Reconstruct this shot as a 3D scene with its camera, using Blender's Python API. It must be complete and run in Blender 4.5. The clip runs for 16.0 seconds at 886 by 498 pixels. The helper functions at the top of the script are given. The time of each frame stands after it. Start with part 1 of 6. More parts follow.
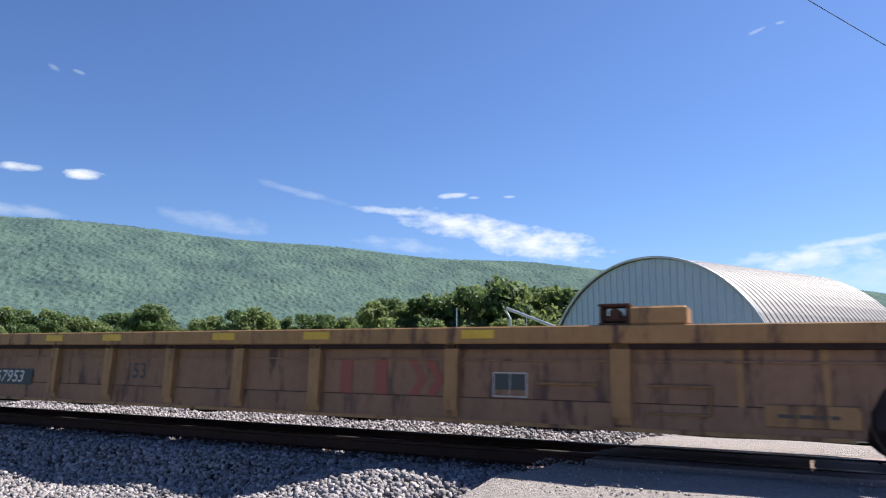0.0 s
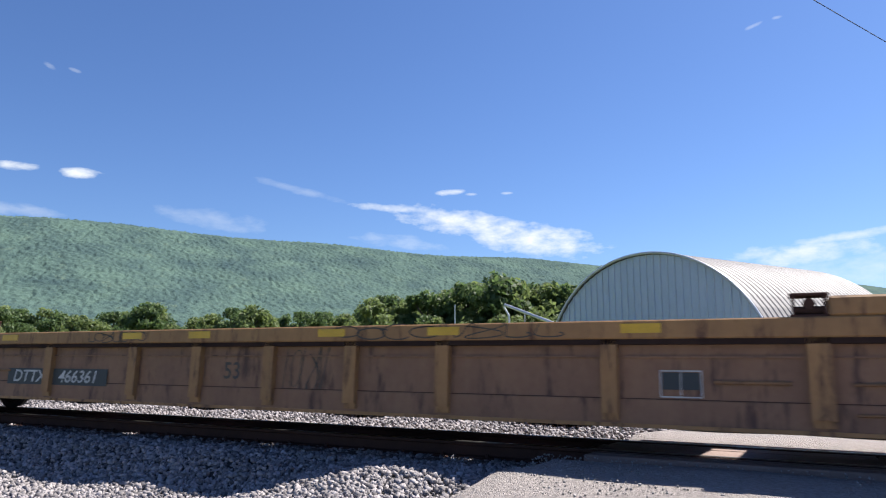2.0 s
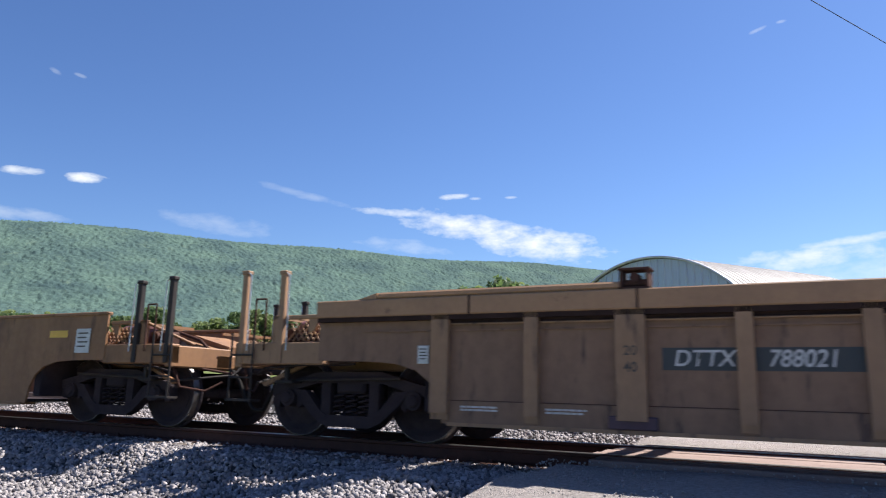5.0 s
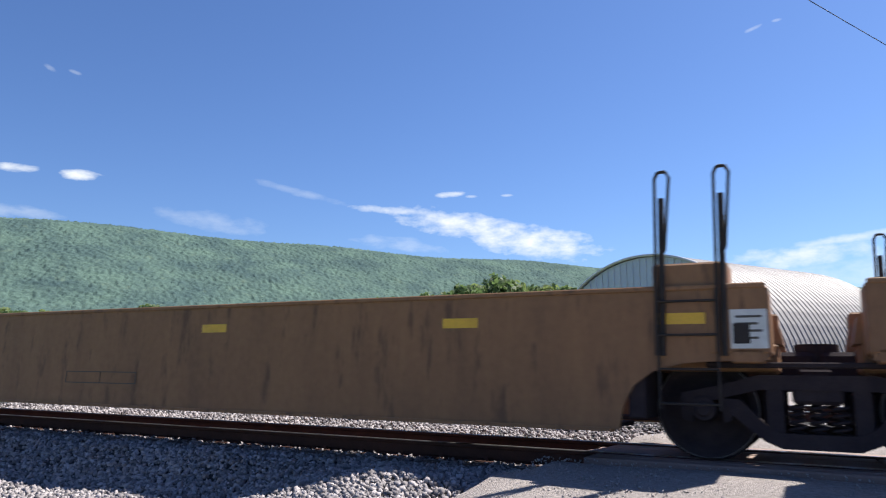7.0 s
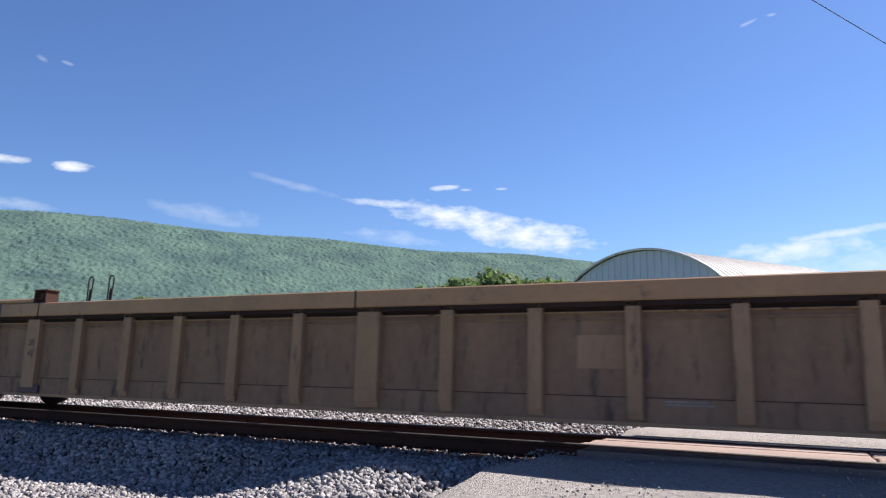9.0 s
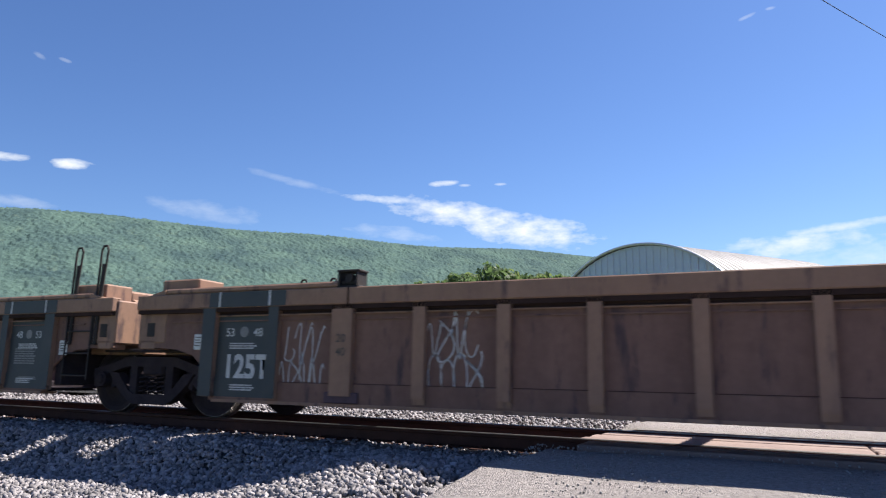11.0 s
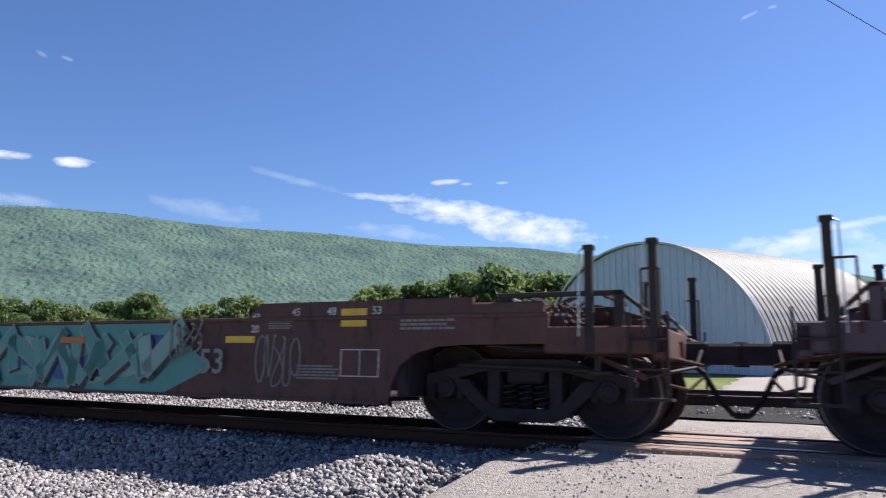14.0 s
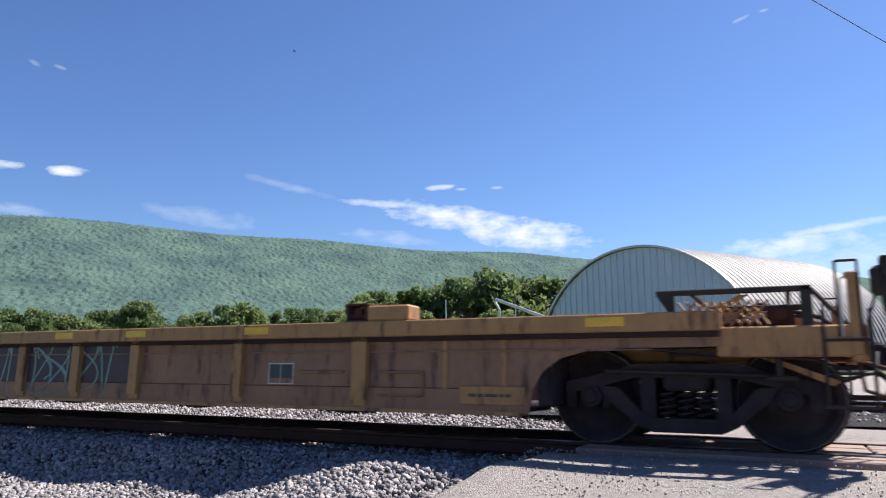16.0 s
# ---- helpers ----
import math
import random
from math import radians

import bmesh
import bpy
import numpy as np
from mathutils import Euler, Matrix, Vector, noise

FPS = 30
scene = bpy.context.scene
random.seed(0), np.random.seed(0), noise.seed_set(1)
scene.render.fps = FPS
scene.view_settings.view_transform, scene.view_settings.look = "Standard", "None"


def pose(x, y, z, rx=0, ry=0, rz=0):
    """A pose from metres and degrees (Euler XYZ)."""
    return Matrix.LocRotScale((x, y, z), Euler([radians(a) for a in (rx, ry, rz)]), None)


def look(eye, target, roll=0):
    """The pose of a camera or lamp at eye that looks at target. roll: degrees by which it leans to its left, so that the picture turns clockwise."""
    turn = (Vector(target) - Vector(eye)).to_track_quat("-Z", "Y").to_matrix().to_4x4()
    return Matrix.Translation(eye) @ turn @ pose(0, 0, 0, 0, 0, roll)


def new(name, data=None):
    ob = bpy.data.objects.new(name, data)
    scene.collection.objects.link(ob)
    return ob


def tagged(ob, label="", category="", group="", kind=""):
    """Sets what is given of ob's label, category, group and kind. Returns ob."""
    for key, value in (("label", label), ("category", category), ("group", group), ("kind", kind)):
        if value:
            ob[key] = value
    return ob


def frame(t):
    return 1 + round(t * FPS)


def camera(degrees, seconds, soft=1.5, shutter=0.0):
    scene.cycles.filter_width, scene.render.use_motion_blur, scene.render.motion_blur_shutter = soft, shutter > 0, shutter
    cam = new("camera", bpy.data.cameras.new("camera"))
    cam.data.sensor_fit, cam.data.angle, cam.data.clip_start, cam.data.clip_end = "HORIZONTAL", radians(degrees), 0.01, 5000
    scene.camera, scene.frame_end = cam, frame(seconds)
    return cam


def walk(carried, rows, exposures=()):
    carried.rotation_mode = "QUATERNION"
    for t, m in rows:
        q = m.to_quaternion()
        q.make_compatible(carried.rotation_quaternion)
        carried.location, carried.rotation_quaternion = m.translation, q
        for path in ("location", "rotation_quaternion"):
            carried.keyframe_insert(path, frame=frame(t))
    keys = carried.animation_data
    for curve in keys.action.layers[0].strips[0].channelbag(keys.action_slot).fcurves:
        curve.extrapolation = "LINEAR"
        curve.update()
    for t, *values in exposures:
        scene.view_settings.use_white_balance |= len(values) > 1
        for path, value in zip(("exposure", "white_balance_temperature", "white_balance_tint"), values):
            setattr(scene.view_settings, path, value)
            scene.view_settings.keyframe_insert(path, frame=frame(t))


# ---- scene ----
# x runs along the track, y away from the camera, z = 0 is the top of the rails
EYE = 0.97
cam = camera(64.2, 16.0, soft=1.15, shutter=0.05)
walk(cam, [
    (0, pose(0, 0, EYE, 98.412, 0, 26.931) @ pose(0, 0, 0, 0, 0, 0.252)),
    (0.5, pose(0, 0, EYE, 98.345, 0, 26.879) @ pose(0, 0, 0, 0, 0, 0.185)),
    (1, pose(0, 0, EYE, 98.284, 0, 26.820) @ pose(0, 0, 0, 0, 0, -0.010)),
    (1.5, pose(0, 0, EYE, 98.249, 0, 26.746) @ pose(0, 0, 0, 0, 0, 0.033)),
    (2, pose(0, 0, EYE, 98.146, 0, 26.755) @ pose(0, 0, 0, 0, 0, -0.101)),
    (2.5, pose(0, 0, EYE, 98.140, 0, 26.800) @ pose(0, 0, 0, 0, 0, -0.021)),
    (3, pose(0, 0, EYE, 98.152, 0, 26.946) @ pose(0, 0, 0, 0, 0, -0.093)),
    (3.5, pose(0, 0, EYE, 98.230, 0, 27.106) @ pose(0, 0, 0, 0, 0, -0.037)),
    (4, pose(0, 0, EYE, 98.331, 0, 27.184) @ pose(0, 0, 0, 0, 0, -0.163)),
    (4.5, pose(0, 0, EYE, 98.440, 0, 27.195) @ pose(0, 0, 0, 0, 0, -0.141)),
    (5, pose(0, 0, EYE, 98.499, 0, 27.078) @ pose(0, 0, 0, 0, 0, -0.062)),
    (7.5, pose(0, 0, EYE, 98.211, 0, 26.586) @ pose(0, 0, 0, 0, 0, 0.053)),
    (8, pose(0, 0, EYE, 98.067, 0, 26.438) @ pose(0, 0, 0, 0, 0, 0.215)),
    (10.5, pose(0, 0, EYE, 97.454, 0, 26.076) @ pose(0, 0, 0, 0, 0, -0.193)),
    (11, pose(0, 0, EYE, 97.425, 0, 26.227) @ pose(0, 0, 0, 0, 0, -0.214)),
    (11.5, pose(0, 0, EYE, 97.318, 0, 26.345) @ pose(0, 0, 0, 0, 0, -0.120)),
    (12, pose(0, 0, EYE, 97.207, 0, 26.431) @ pose(0, 0, 0, 0, 0, -0.047)),
    (12.5, pose(0, 0, EYE, 97.159, 0, 26.480) @ pose(0, 0, 0, 0, 0, -0.000)),
    (13, pose(0, 0, EYE, 97.163, 0, 26.500) @ pose(0, 0, 0, 0, 0, 0.017)),
    (13.5, pose(0, 0, EYE, 97.235, 0, 26.483) @ pose(0, 0, 0, 0, 0, -0.084)),
    (14, pose(0, 0, EYE, 97.315, 0, 26.363) @ pose(0, 0, 0, 0, 0, -0.133)),
    (14.5, pose(0, 0, EYE, 97.451, 0, 26.262) @ pose(0, 0, 0, 0, 0, -0.260)),
    (15, pose(0, 0, EYE, 97.598, 0, 26.135) @ pose(0, 0, 0, 0, 0, -0.469)),
    (15.5, pose(0, 0, EYE, 97.716, 0, 26.049) @ pose(0, 0, 0, 0, 0, -0.675)),
    (16, pose(0, 0, EYE, 97.744, 0, 25.974) @ pose(0, 0, 0, 0, 0, -0.739)),
], exposures=[(0, 1.13), (16, 1.13)])

# ---- light ----
SUN_AZ, SUN_EL = radians(32), radians(50.5)
world = bpy.data.worlds.new("sky")
scene.world = world
world.use_nodes = True


def mix_node(nt):
    n = nt.nodes.new("ShaderNodeMix")
    n.data_type = "RGBA"
    return n


def vector_node(nt, operation):
    n = nt.nodes.new("ShaderNodeVectorMath")
    n.operation = operation
    return n


def math_node(nt, op, a, b=None, c=None, clamp=False):
    n = nt.nodes.new("ShaderNodeMath")
    n.operation, n.use_clamp = op, clamp
    for i, v in enumerate((a, b, c)):
        if v is None:
            continue
        if isinstance(v, (int, float)):
            n.inputs[i].default_value = v
        else:
            nt.links.new(v, n.inputs[i])
    return n.outputs[0]


# clouds: azimuth, elevation, half width, half height (degrees), tilt (degrees), density
CLOUDS = [
    (-19.6, 8.85, 6.2, 1.35, -8.0, 1.05), (-24.5, 10.1, 6.8, 1.15, -11.0, 1.0), (-30.0, 11.35, 4.6, 0.33, -4.0, 0.8), (-54.5, 12.75, 1.5, 0.38, 3.0, 1.1), (-58.6, 12.75, 1.5, 0.34, 3.0, 0.9),
    (-26.2, 12.75, 1.25, 0.25, 2.0, 0.9), (-24.4, 12.55, 0.6, 0.14, 0.0, 0.7), (-21.4, 12.6, 0.6, 0.14, 0.0, 0.7), (0.5, 6.9, 5.5, 0.9, 3.0, 0.75),
    (3.2, 7.9, 5.5, 0.35, 5.0, 0.6), (-38.2, 12.6, 4.0, 0.35, -12.0, 0.2), (-45.0, 10.0, 4.5, 0.8, -6.0, 0.22), (-57.1, 19.95, 0.55, 0.2, -25.0, 0.28),
    (-55.4, 19.9, 0.45, 0.14, -10.0, 0.28), (-1.8, 23.5, 0.7, 0.16, 15.0, 0.35), (-0.1, 23.8, 0.4, 0.12, 0.0, 0.3), (-60.0, 9.9, 4.5, 0.6, -4.0, 0.3), (-30.5, 8.7, 4.0, 0.6, -6.0, 0.3), (6.0, 5.5, 9.0, 1.3, 0.0, 0.35),
]


def build_world():
    nt = world.node_tree
    nt.nodes.clear()
    out, bg = nt.nodes.new("ShaderNodeOutputWorld"), nt.nodes.new("ShaderNodeBackground")
    sky = nt.nodes.new("ShaderNodeTexSky")
    sky.sky_type, sky.sun_disc, sky.sun_elevation, sky.sun_rotation = "NISHITA", False, SUN_EL, SUN_AZ
    sky.air_density, sky.dust_density, sky.ozone_density, sky.altitude = 1.0, 0.4, 3.0, 200
    co = nt.nodes.new("ShaderNodeTexCoord")
    sep = nt.nodes.new("ShaderNodeSeparateXYZ")
    nt.links.new(co.outputs["Generated"], sep.inputs[0])
    deg = 180 / math.pi
    az = math_node(nt, "MULTIPLY", math_node(nt, "ARCTAN2", sep.outputs[0], sep.outputs[1]), deg)
    el = math_node(nt, "MULTIPLY", math_node(nt, "ARCSINE", sep.outputs[2]), deg)
    comb = nt.nodes.new("ShaderNodeCombineXYZ")
    nt.links.new(az, comb.inputs[0])
    nt.links.new(math_node(nt, "MULTIPLY", el, 2.2), comb.inputs[1])
    n1 = nt.nodes.new("ShaderNodeTexNoise")
    n1.inputs["Scale"].default_value, n1.inputs["Detail"].default_value, n1.inputs["Roughness"].default_value = 0.5, 6.0, 0.58
    nt.links.new(comb.outputs[0], n1.inputs["Vector"])
    fray = math_node(nt, "MULTIPLY", math_node(nt, "SUBTRACT", n1.outputs["Fac"], 0.5), 3.2)
    total = None
    for a, e, w, h, tilt, dens in CLOUDS:
        c, s = math.cos(radians(tilt)), math.sin(radians(tilt))
        da, de = math_node(nt, "SUBTRACT", az, a), math_node(nt, "SUBTRACT", el, e)
        u = math_node(nt, "ADD", math_node(nt, "MULTIPLY", da, c / w), math_node(nt, "MULTIPLY", de, s / w))
        v = math_node(nt, "SUBTRACT", math_node(nt, "MULTIPLY", de, c / h), math_node(nt, "MULTIPLY", da, s / h))
        r2 = math_node(nt, "ADD", math_node(nt, "MULTIPLY", u, u), math_node(nt, "MULTIPLY", v, v))
        edge = math_node(nt, "ADD", math_node(nt, "SUBTRACT", 1.0, r2), fray)
        m = math_node(nt, "MULTIPLY", math_node(nt, "MULTIPLY", edge, 0.7, clamp=True), dens, clamp=True)
        total = m if total is None else math_node(nt, "MAXIMUM", total, m)
    mix = mix_node(nt)
    nt.links.new(total, mix.inputs["Factor"])
    tint = vector_node(nt, "MULTIPLY")
    tint.inputs[1].default_value = (0.72, 0.89, 1.22)
    nt.links.new(sky.outputs[0], tint.inputs[0])
    nt.links.new(tint.outputs[0], mix.inputs["A"])
    mix.inputs["B"].default_value = (9.0, 9.4, 9.8, 1)
    nt.links.new(mix.outputs["Result"], bg.inputs["Color"])
    bg.inputs["Strength"].default_value = 0.0525
    nt.links.new(bg.outputs[0], out.inputs[0])


build_world()
sun = new("sun", bpy.data.lights.new("sun", "SUN"))
sun.data.energy, sun.data.angle, sun.data.color = 5.0, radians(0.55), (1.0, 0.96, 0.9)
sun.matrix_world = look((0, 0, 0), (-math.sin(SUN_AZ) * math.cos(SUN_EL), -math.cos(SUN_AZ) * math.cos(SUN_EL), -math.sin(SUN_EL)))


# ---- materials ----
def mat(name, color, other=None, rough=0.7, metal=0.0, scale=3.0, fine=40.0, bump=0.2, dist=0.01, spot=None, spot_at=0.62, streak=False, per_piece=0.0, coords="Object", island=False, through_light=0.0, spec=0.5):
    """A surface with slow and fine colour change, relief, and optional patches of another colour."""
    m = bpy.data.materials.new(name)
    m.use_nodes = True
    nt = m.node_tree
    bsdf = nt.nodes["Principled BSDF"]
    co, info = nt.nodes.new("ShaderNodeTexCoord"), nt.nodes.new("ShaderNodeObjectInfo")
    add = vector_node(nt, "ADD")
    off = vector_node(nt, "SCALE")
    off.inputs[0].default_value = (37.0, 11.0, 5.0)
    nt.links.new(info.outputs["Random"], off.inputs["Scale"])
    nt.links.new(co.outputs[coords], add.inputs[0])
    nt.links.new(off.outputs[0], add.inputs[1])
    vec = add.outputs[0]
    if streak:
        mp = nt.nodes.new("ShaderNodeMapping")
        mp.inputs["Scale"].default_value = (1.0, 1.0, 0.2)
        nt.links.new(vec, mp.inputs[0])
        vec2 = mp.outputs[0]
    else:
        vec2 = vec
    def noise_tex(v, s, d=5.0, r=0.6):
        n = nt.nodes.new("ShaderNodeTexNoise")
        n.inputs["Scale"].default_value, n.inputs["Detail"].default_value, n.inputs["Roughness"].default_value = s, d, r
        nt.links.new(v, n.inputs["Vector"])
        return n.outputs["Fac"]
    a, b = noise_tex(vec2, scale), noise_tex(vec, fine, 3.0)
    other = other or tuple(c * 0.6 for c in color)
    fac = math_node(nt, "ADD", math_node(nt, "MULTIPLY", math_node(nt, "SUBTRACT", a, 0.32), 2.0), math_node(nt, "MULTIPLY", math_node(nt, "SUBTRACT", b, 0.5), 0.9), clamp=True)
    if per_piece:
        src = info.outputs["Random"]
        if island:
            src = nt.nodes.new("ShaderNodeNewGeometry").outputs["Random Per Island"]
        fac = math_node(nt, "ADD", math_node(nt, "MULTIPLY", fac, 1 - per_piece), math_node(nt, "MULTIPLY", src, per_piece), clamp=True)
    mix = mix_node(nt)
    nt.links.new(fac, mix.inputs["Factor"])
    mix.inputs["A"].default_value, mix.inputs["B"].default_value = (*color, 1), (*other, 1)
    col = mix.outputs["Result"]
    if spot:
        sp = math_node(nt, "MULTIPLY", math_node(nt, "SUBTRACT", noise_tex(vec2, scale * 2.3, 8.0, 0.7), spot_at), 9.0, clamp=True)
        mix2 = mix_node(nt)
        nt.links.new(sp, mix2.inputs["Factor"])
        nt.links.new(col, mix2.inputs["A"])
        mix2.inputs["B"].default_value = (*spot, 1)
        col = mix2.outputs["Result"]
    nt.links.new(col, bsdf.inputs["Base Color"])
    nt.links.new(math_node(nt, "ADD", math_node(nt, "MULTIPLY", b, 0.25), rough - 0.12, clamp=True), bsdf.inputs["Roughness"])
    bsdf.inputs["Metallic"].default_value, bsdf.inputs["Specular IOR Level"].default_value = metal, spec
    if through_light:
        tr, sh = nt.nodes.new("ShaderNodeBsdfTranslucent"), nt.nodes.new("ShaderNodeMixShader")
        nt.links.new(col, tr.inputs["Color"])
        sh.inputs[0].default_value = through_light
        nt.links.new(bsdf.outputs[0], sh.inputs[1])
        nt.links.new(tr.outputs[0], sh.inputs[2])
        nt.links.new(sh.outputs[0], nt.nodes["Material Output"].inputs["Surface"])
    if bump:
        bp = nt.nodes.new("ShaderNodeBump")
        bp.inputs["Strength"].default_value, bp.inputs["Distance"].default_value = bump, dist
        nt.links.new(math_node(nt, "ADD", a, b), bp.inputs["Height"])
        nt.links.new(bp.outputs[0], bsdf.inputs["Normal"])
    return m


RUST = (0.10, 0.045, 0.025)
PAINT = {
    "yellow": mat("faded yellow car paint", (0.419, 0.223, 0.092), (0.279, 0.146, 0.070), 0.6, scale=2.6, fine=11, bump=0.15, spot=(0.121, 0.060, 0.039), spot_at=0.53, streak=True, spec=0.3),
    "tan": mat("dirty tan car paint", (0.356, 0.212, 0.122), (0.249, 0.148, 0.090), 0.65, scale=2.6, fine=11, bump=0.15, spot=(0.113, 0.072, 0.054), spot_at=0.555, streak=True, spec=0.3),
    "tanchord": mat("tan chord paint", (0.409, 0.237, 0.131), (0.288, 0.166, 0.100), 0.6, scale=1.3, fine=16, bump=0.1, spot=(0.140, 0.076, 0.053), spot_at=0.6, spec=0.3),
    "orange": mat("weathered orange-tan paint", (0.291, 0.150, 0.072), (0.194, 0.100, 0.053), 0.6, scale=2.6, fine=11, bump=0.15, spot=(0.143, 0.075, 0.043), spot_at=0.555, streak=True, spec=0.3),
    "black": mat("weathered black car paint", (0.088, 0.055, 0.069), (0.125, 0.080, 0.090), 0.65, scale=2.6, fine=11, bump=0.15, spot=(0.050, 0.034, 0.044), spot_at=0.555, streak=True, spec=0.25),
    # side sheets darker than their ribs: dirt, plus recess shade in the colour
    "grime": mat("sooty brown side sheet with recess shade", (0.262, 0.157, 0.102), (0.175, 0.104, 0.072), 0.7, scale=2.6, fine=11, bump=0.15, spot=(0.090, 0.059, 0.050), spot_at=0.555, streak=True, spec=0.25),
    "ochre": mat("stained ochre side sheet with recess shade", (0.299, 0.163, 0.098), (0.207, 0.110, 0.073), 0.65, scale=2.6, fine=11, bump=0.15, spot=(0.106, 0.057, 0.045), spot_at=0.53, streak=True, spec=0.3),
    "soot": mat("dark sooty side sheet with recess shade", (0.220, 0.121, 0.091), (0.136, 0.074, 0.059), 0.7, scale=2.6, fine=11, bump=0.15, spot=(0.079, 0.049, 0.052), spot_at=0.555, streak=True, spec=0.25),
    "umber": mat("umber brown car paint", (0.311, 0.180, 0.120), (0.209, 0.121, 0.086), 0.65, scale=2.6, fine=11, bump=0.15, spot=(0.102, 0.063, 0.058), spot_at=0.555, streak=True, spec=0.3),
    "maroon": mat("faded maroon chord paint", (0.165, 0.069, 0.073), (0.110, 0.050, 0.055), 0.6, scale=1.2, fine=14, bump=0.1, spot=(0.055, 0.032, 0.036), spot_at=0.62, spec=0.3),
    "rust": mat("rust-brown car paint", (0.119, 0.056, 0.048), (0.076, 0.039, 0.038), 0.65, scale=2.6, fine=11, bump=0.15, spot=(0.040, 0.027, 0.028), spot_at=0.555, streak=True, spec=0.25),
}
PANEL = mat("black stencil panel", (0.035, 0.042, 0.046), (0.06, 0.06, 0.058), 0.6, scale=2, fine=20, bump=0.08)
STEEL = mat("grimy running gear steel", (0.032, 0.025, 0.030), (0.058, 0.045, 0.047), 0.85, scale=5, fine=50, bump=0.35, spec=0.08)
DARK = mat("dark painted steel", (0.03, 0.026, 0.026), (0.055, 0.042, 0.036), 0.65, scale=5, fine=50, bump=0.2, spec=0.2)
TREAD = mat("worn wheel tread", (0.22, 0.20, 0.20), (0.13, 0.12, 0.12), 0.5, metal=1.0, scale=6, fine=60, bump=0.05)
ROADSTONE = mat("road chippings", (0.40, 0.365, 0.35), (0.18, 0.17, 0.165), 0.95, scale=14, fine=60, bump=0.2, per_piece=0.6, island=True, spec=0.1)
RAILHEAD = mat("polished rail head", (0.5, 0.47, 0.45), (0.35, 0.32, 0.3), 0.32, metal=1.0, scale=3, fine=60, bump=0.03)
RAILSIDE = mat("rusty rail side", (0.085, 0.043, 0.034), (0.055, 0.03, 0.025), 0.85, scale=5, fine=60, bump=0.3, spec=0.1)
TIMBER = mat("weathered tie timber", (0.10, 0.075, 0.06), (0.06, 0.045, 0.038), 0.9, scale=4, fine=50, bump=0.6, dist=0.02, per_piece=0.3)
PLANK = mat("worn crossing timber", (0.27, 0.185, 0.155), (0.17, 0.115, 0.10), 0.85, scale=3, fine=30, bump=0.5, dist=0.02, spot=(0.16, 0.11, 0.09), spot_at=0.66, per_piece=0.3)
STONE = mat("grey ballast stone", (0.43, 0.39, 0.39), (0.042, 0.041, 0.047), 0.95, scale=14, fine=60, bump=0.5, dist=0.01, per_piece=0.75, island=True, spec=0.1)
# bed colour darkened to stand in for shade between the stones
BED = mat("ballast bed fines with gap shade", (0.07, 0.066, 0.064), (0.035, 0.033, 0.033), 0.95, scale=16, fine=70, bump=1.0, dist=0.05, spec=0.1)
ASPHALT = mat("gravelly grey road surface", (0.39, 0.345, 0.325), (0.20, 0.178, 0.17), 0.95, scale=26, fine=120, bump=1.0, dist=0.02, spot=(0.44, 0.40, 0.375), spot_at=0.6, spec=0.1)
GRASS = mat("dry roadside grass", (0.14, 0.16, 0.055), (0.08, 0.105, 0.036), 0.95, scale=0.4, fine=9, bump=0.6, dist=0.1, spot=(0.24, 0.22, 0.10), spec=0.1)
# blue tint puts distance haze into the canopy; dark noise shades the crown gaps
FOREST = mat("forest canopy with distance haze in it", (0.088, 0.137, 0.113), (0.033, 0.058, 0.068), 0.95, scale=0.012, fine=0.22, bump=0.55, dist=3.0, spot=(0.100, 0.142, 0.112), spot_at=0.58, spec=0.05)
LEAF = mat("green leaves", (0.13, 0.19, 0.065), (0.066, 0.11, 0.042), 0.6, scale=0.35, fine=3.0, bump=0.0, per_piece=0.5, island=True, through_light=0.55)
LEAF_B = mat("light green leaves", (0.20, 0.25, 0.085), (0.11, 0.155, 0.055), 0.6, scale=0.35, fine=3.0, bump=0.0, per_piece=0.5, island=True, through_light=0.55)
BARK = mat("grey-brown bark", (0.11, 0.085, 0.065), (0.06, 0.05, 0.04), 0.95, scale=3, fine=20, bump=0.6)
SHEET = mat("pale blue-grey corrugated steel", (0.50, 0.56, 0.62), (0.44, 0.50, 0.57), 0.45, metal=0.25, scale=0.6, fine=9, bump=0.05)
ROOF = mat("galvanised roof steel", (0.22, 0.20, 0.20), (0.155, 0.14, 0.135), 0.6, metal=0.1, scale=0.5, fine=7, bump=0.06, spot=(0.12, 0.095, 0.085), spot_at=0.58)
WHITEP = mat("white stencil paint", (0.62, 0.60, 0.58), (0.36, 0.34, 0.33), 0.6, scale=5, fine=60, bump=0.0)
GREYP = mat("faded grey stencil paint", (0.25, 0.24, 0.23), (0.14, 0.13, 0.125), 0.6, scale=5, fine=60, bump=0.0)
DARKP = mat("dark stencil paint", (0.055, 0.05, 0.048), (0.10, 0.075, 0.05), 0.6, scale=5, fine=60, bump=0.0)
REDP = mat("faded red paint", (0.33, 0.07, 0.055), (0.24, 0.09, 0.05), 0.6, scale=3, fine=30, bump=0.0)
REFLECT = mat("yellow reflective strip", (0.78, 0.46, 0.03), (0.55, 0.30, 0.03), 0.4, scale=4, fine=40, bump=0.0)
DULL = mat("dirty amber strip", (0.30, 0.15, 0.045), (0.19, 0.095, 0.04), 0.6, scale=5, fine=40, bump=0.0)
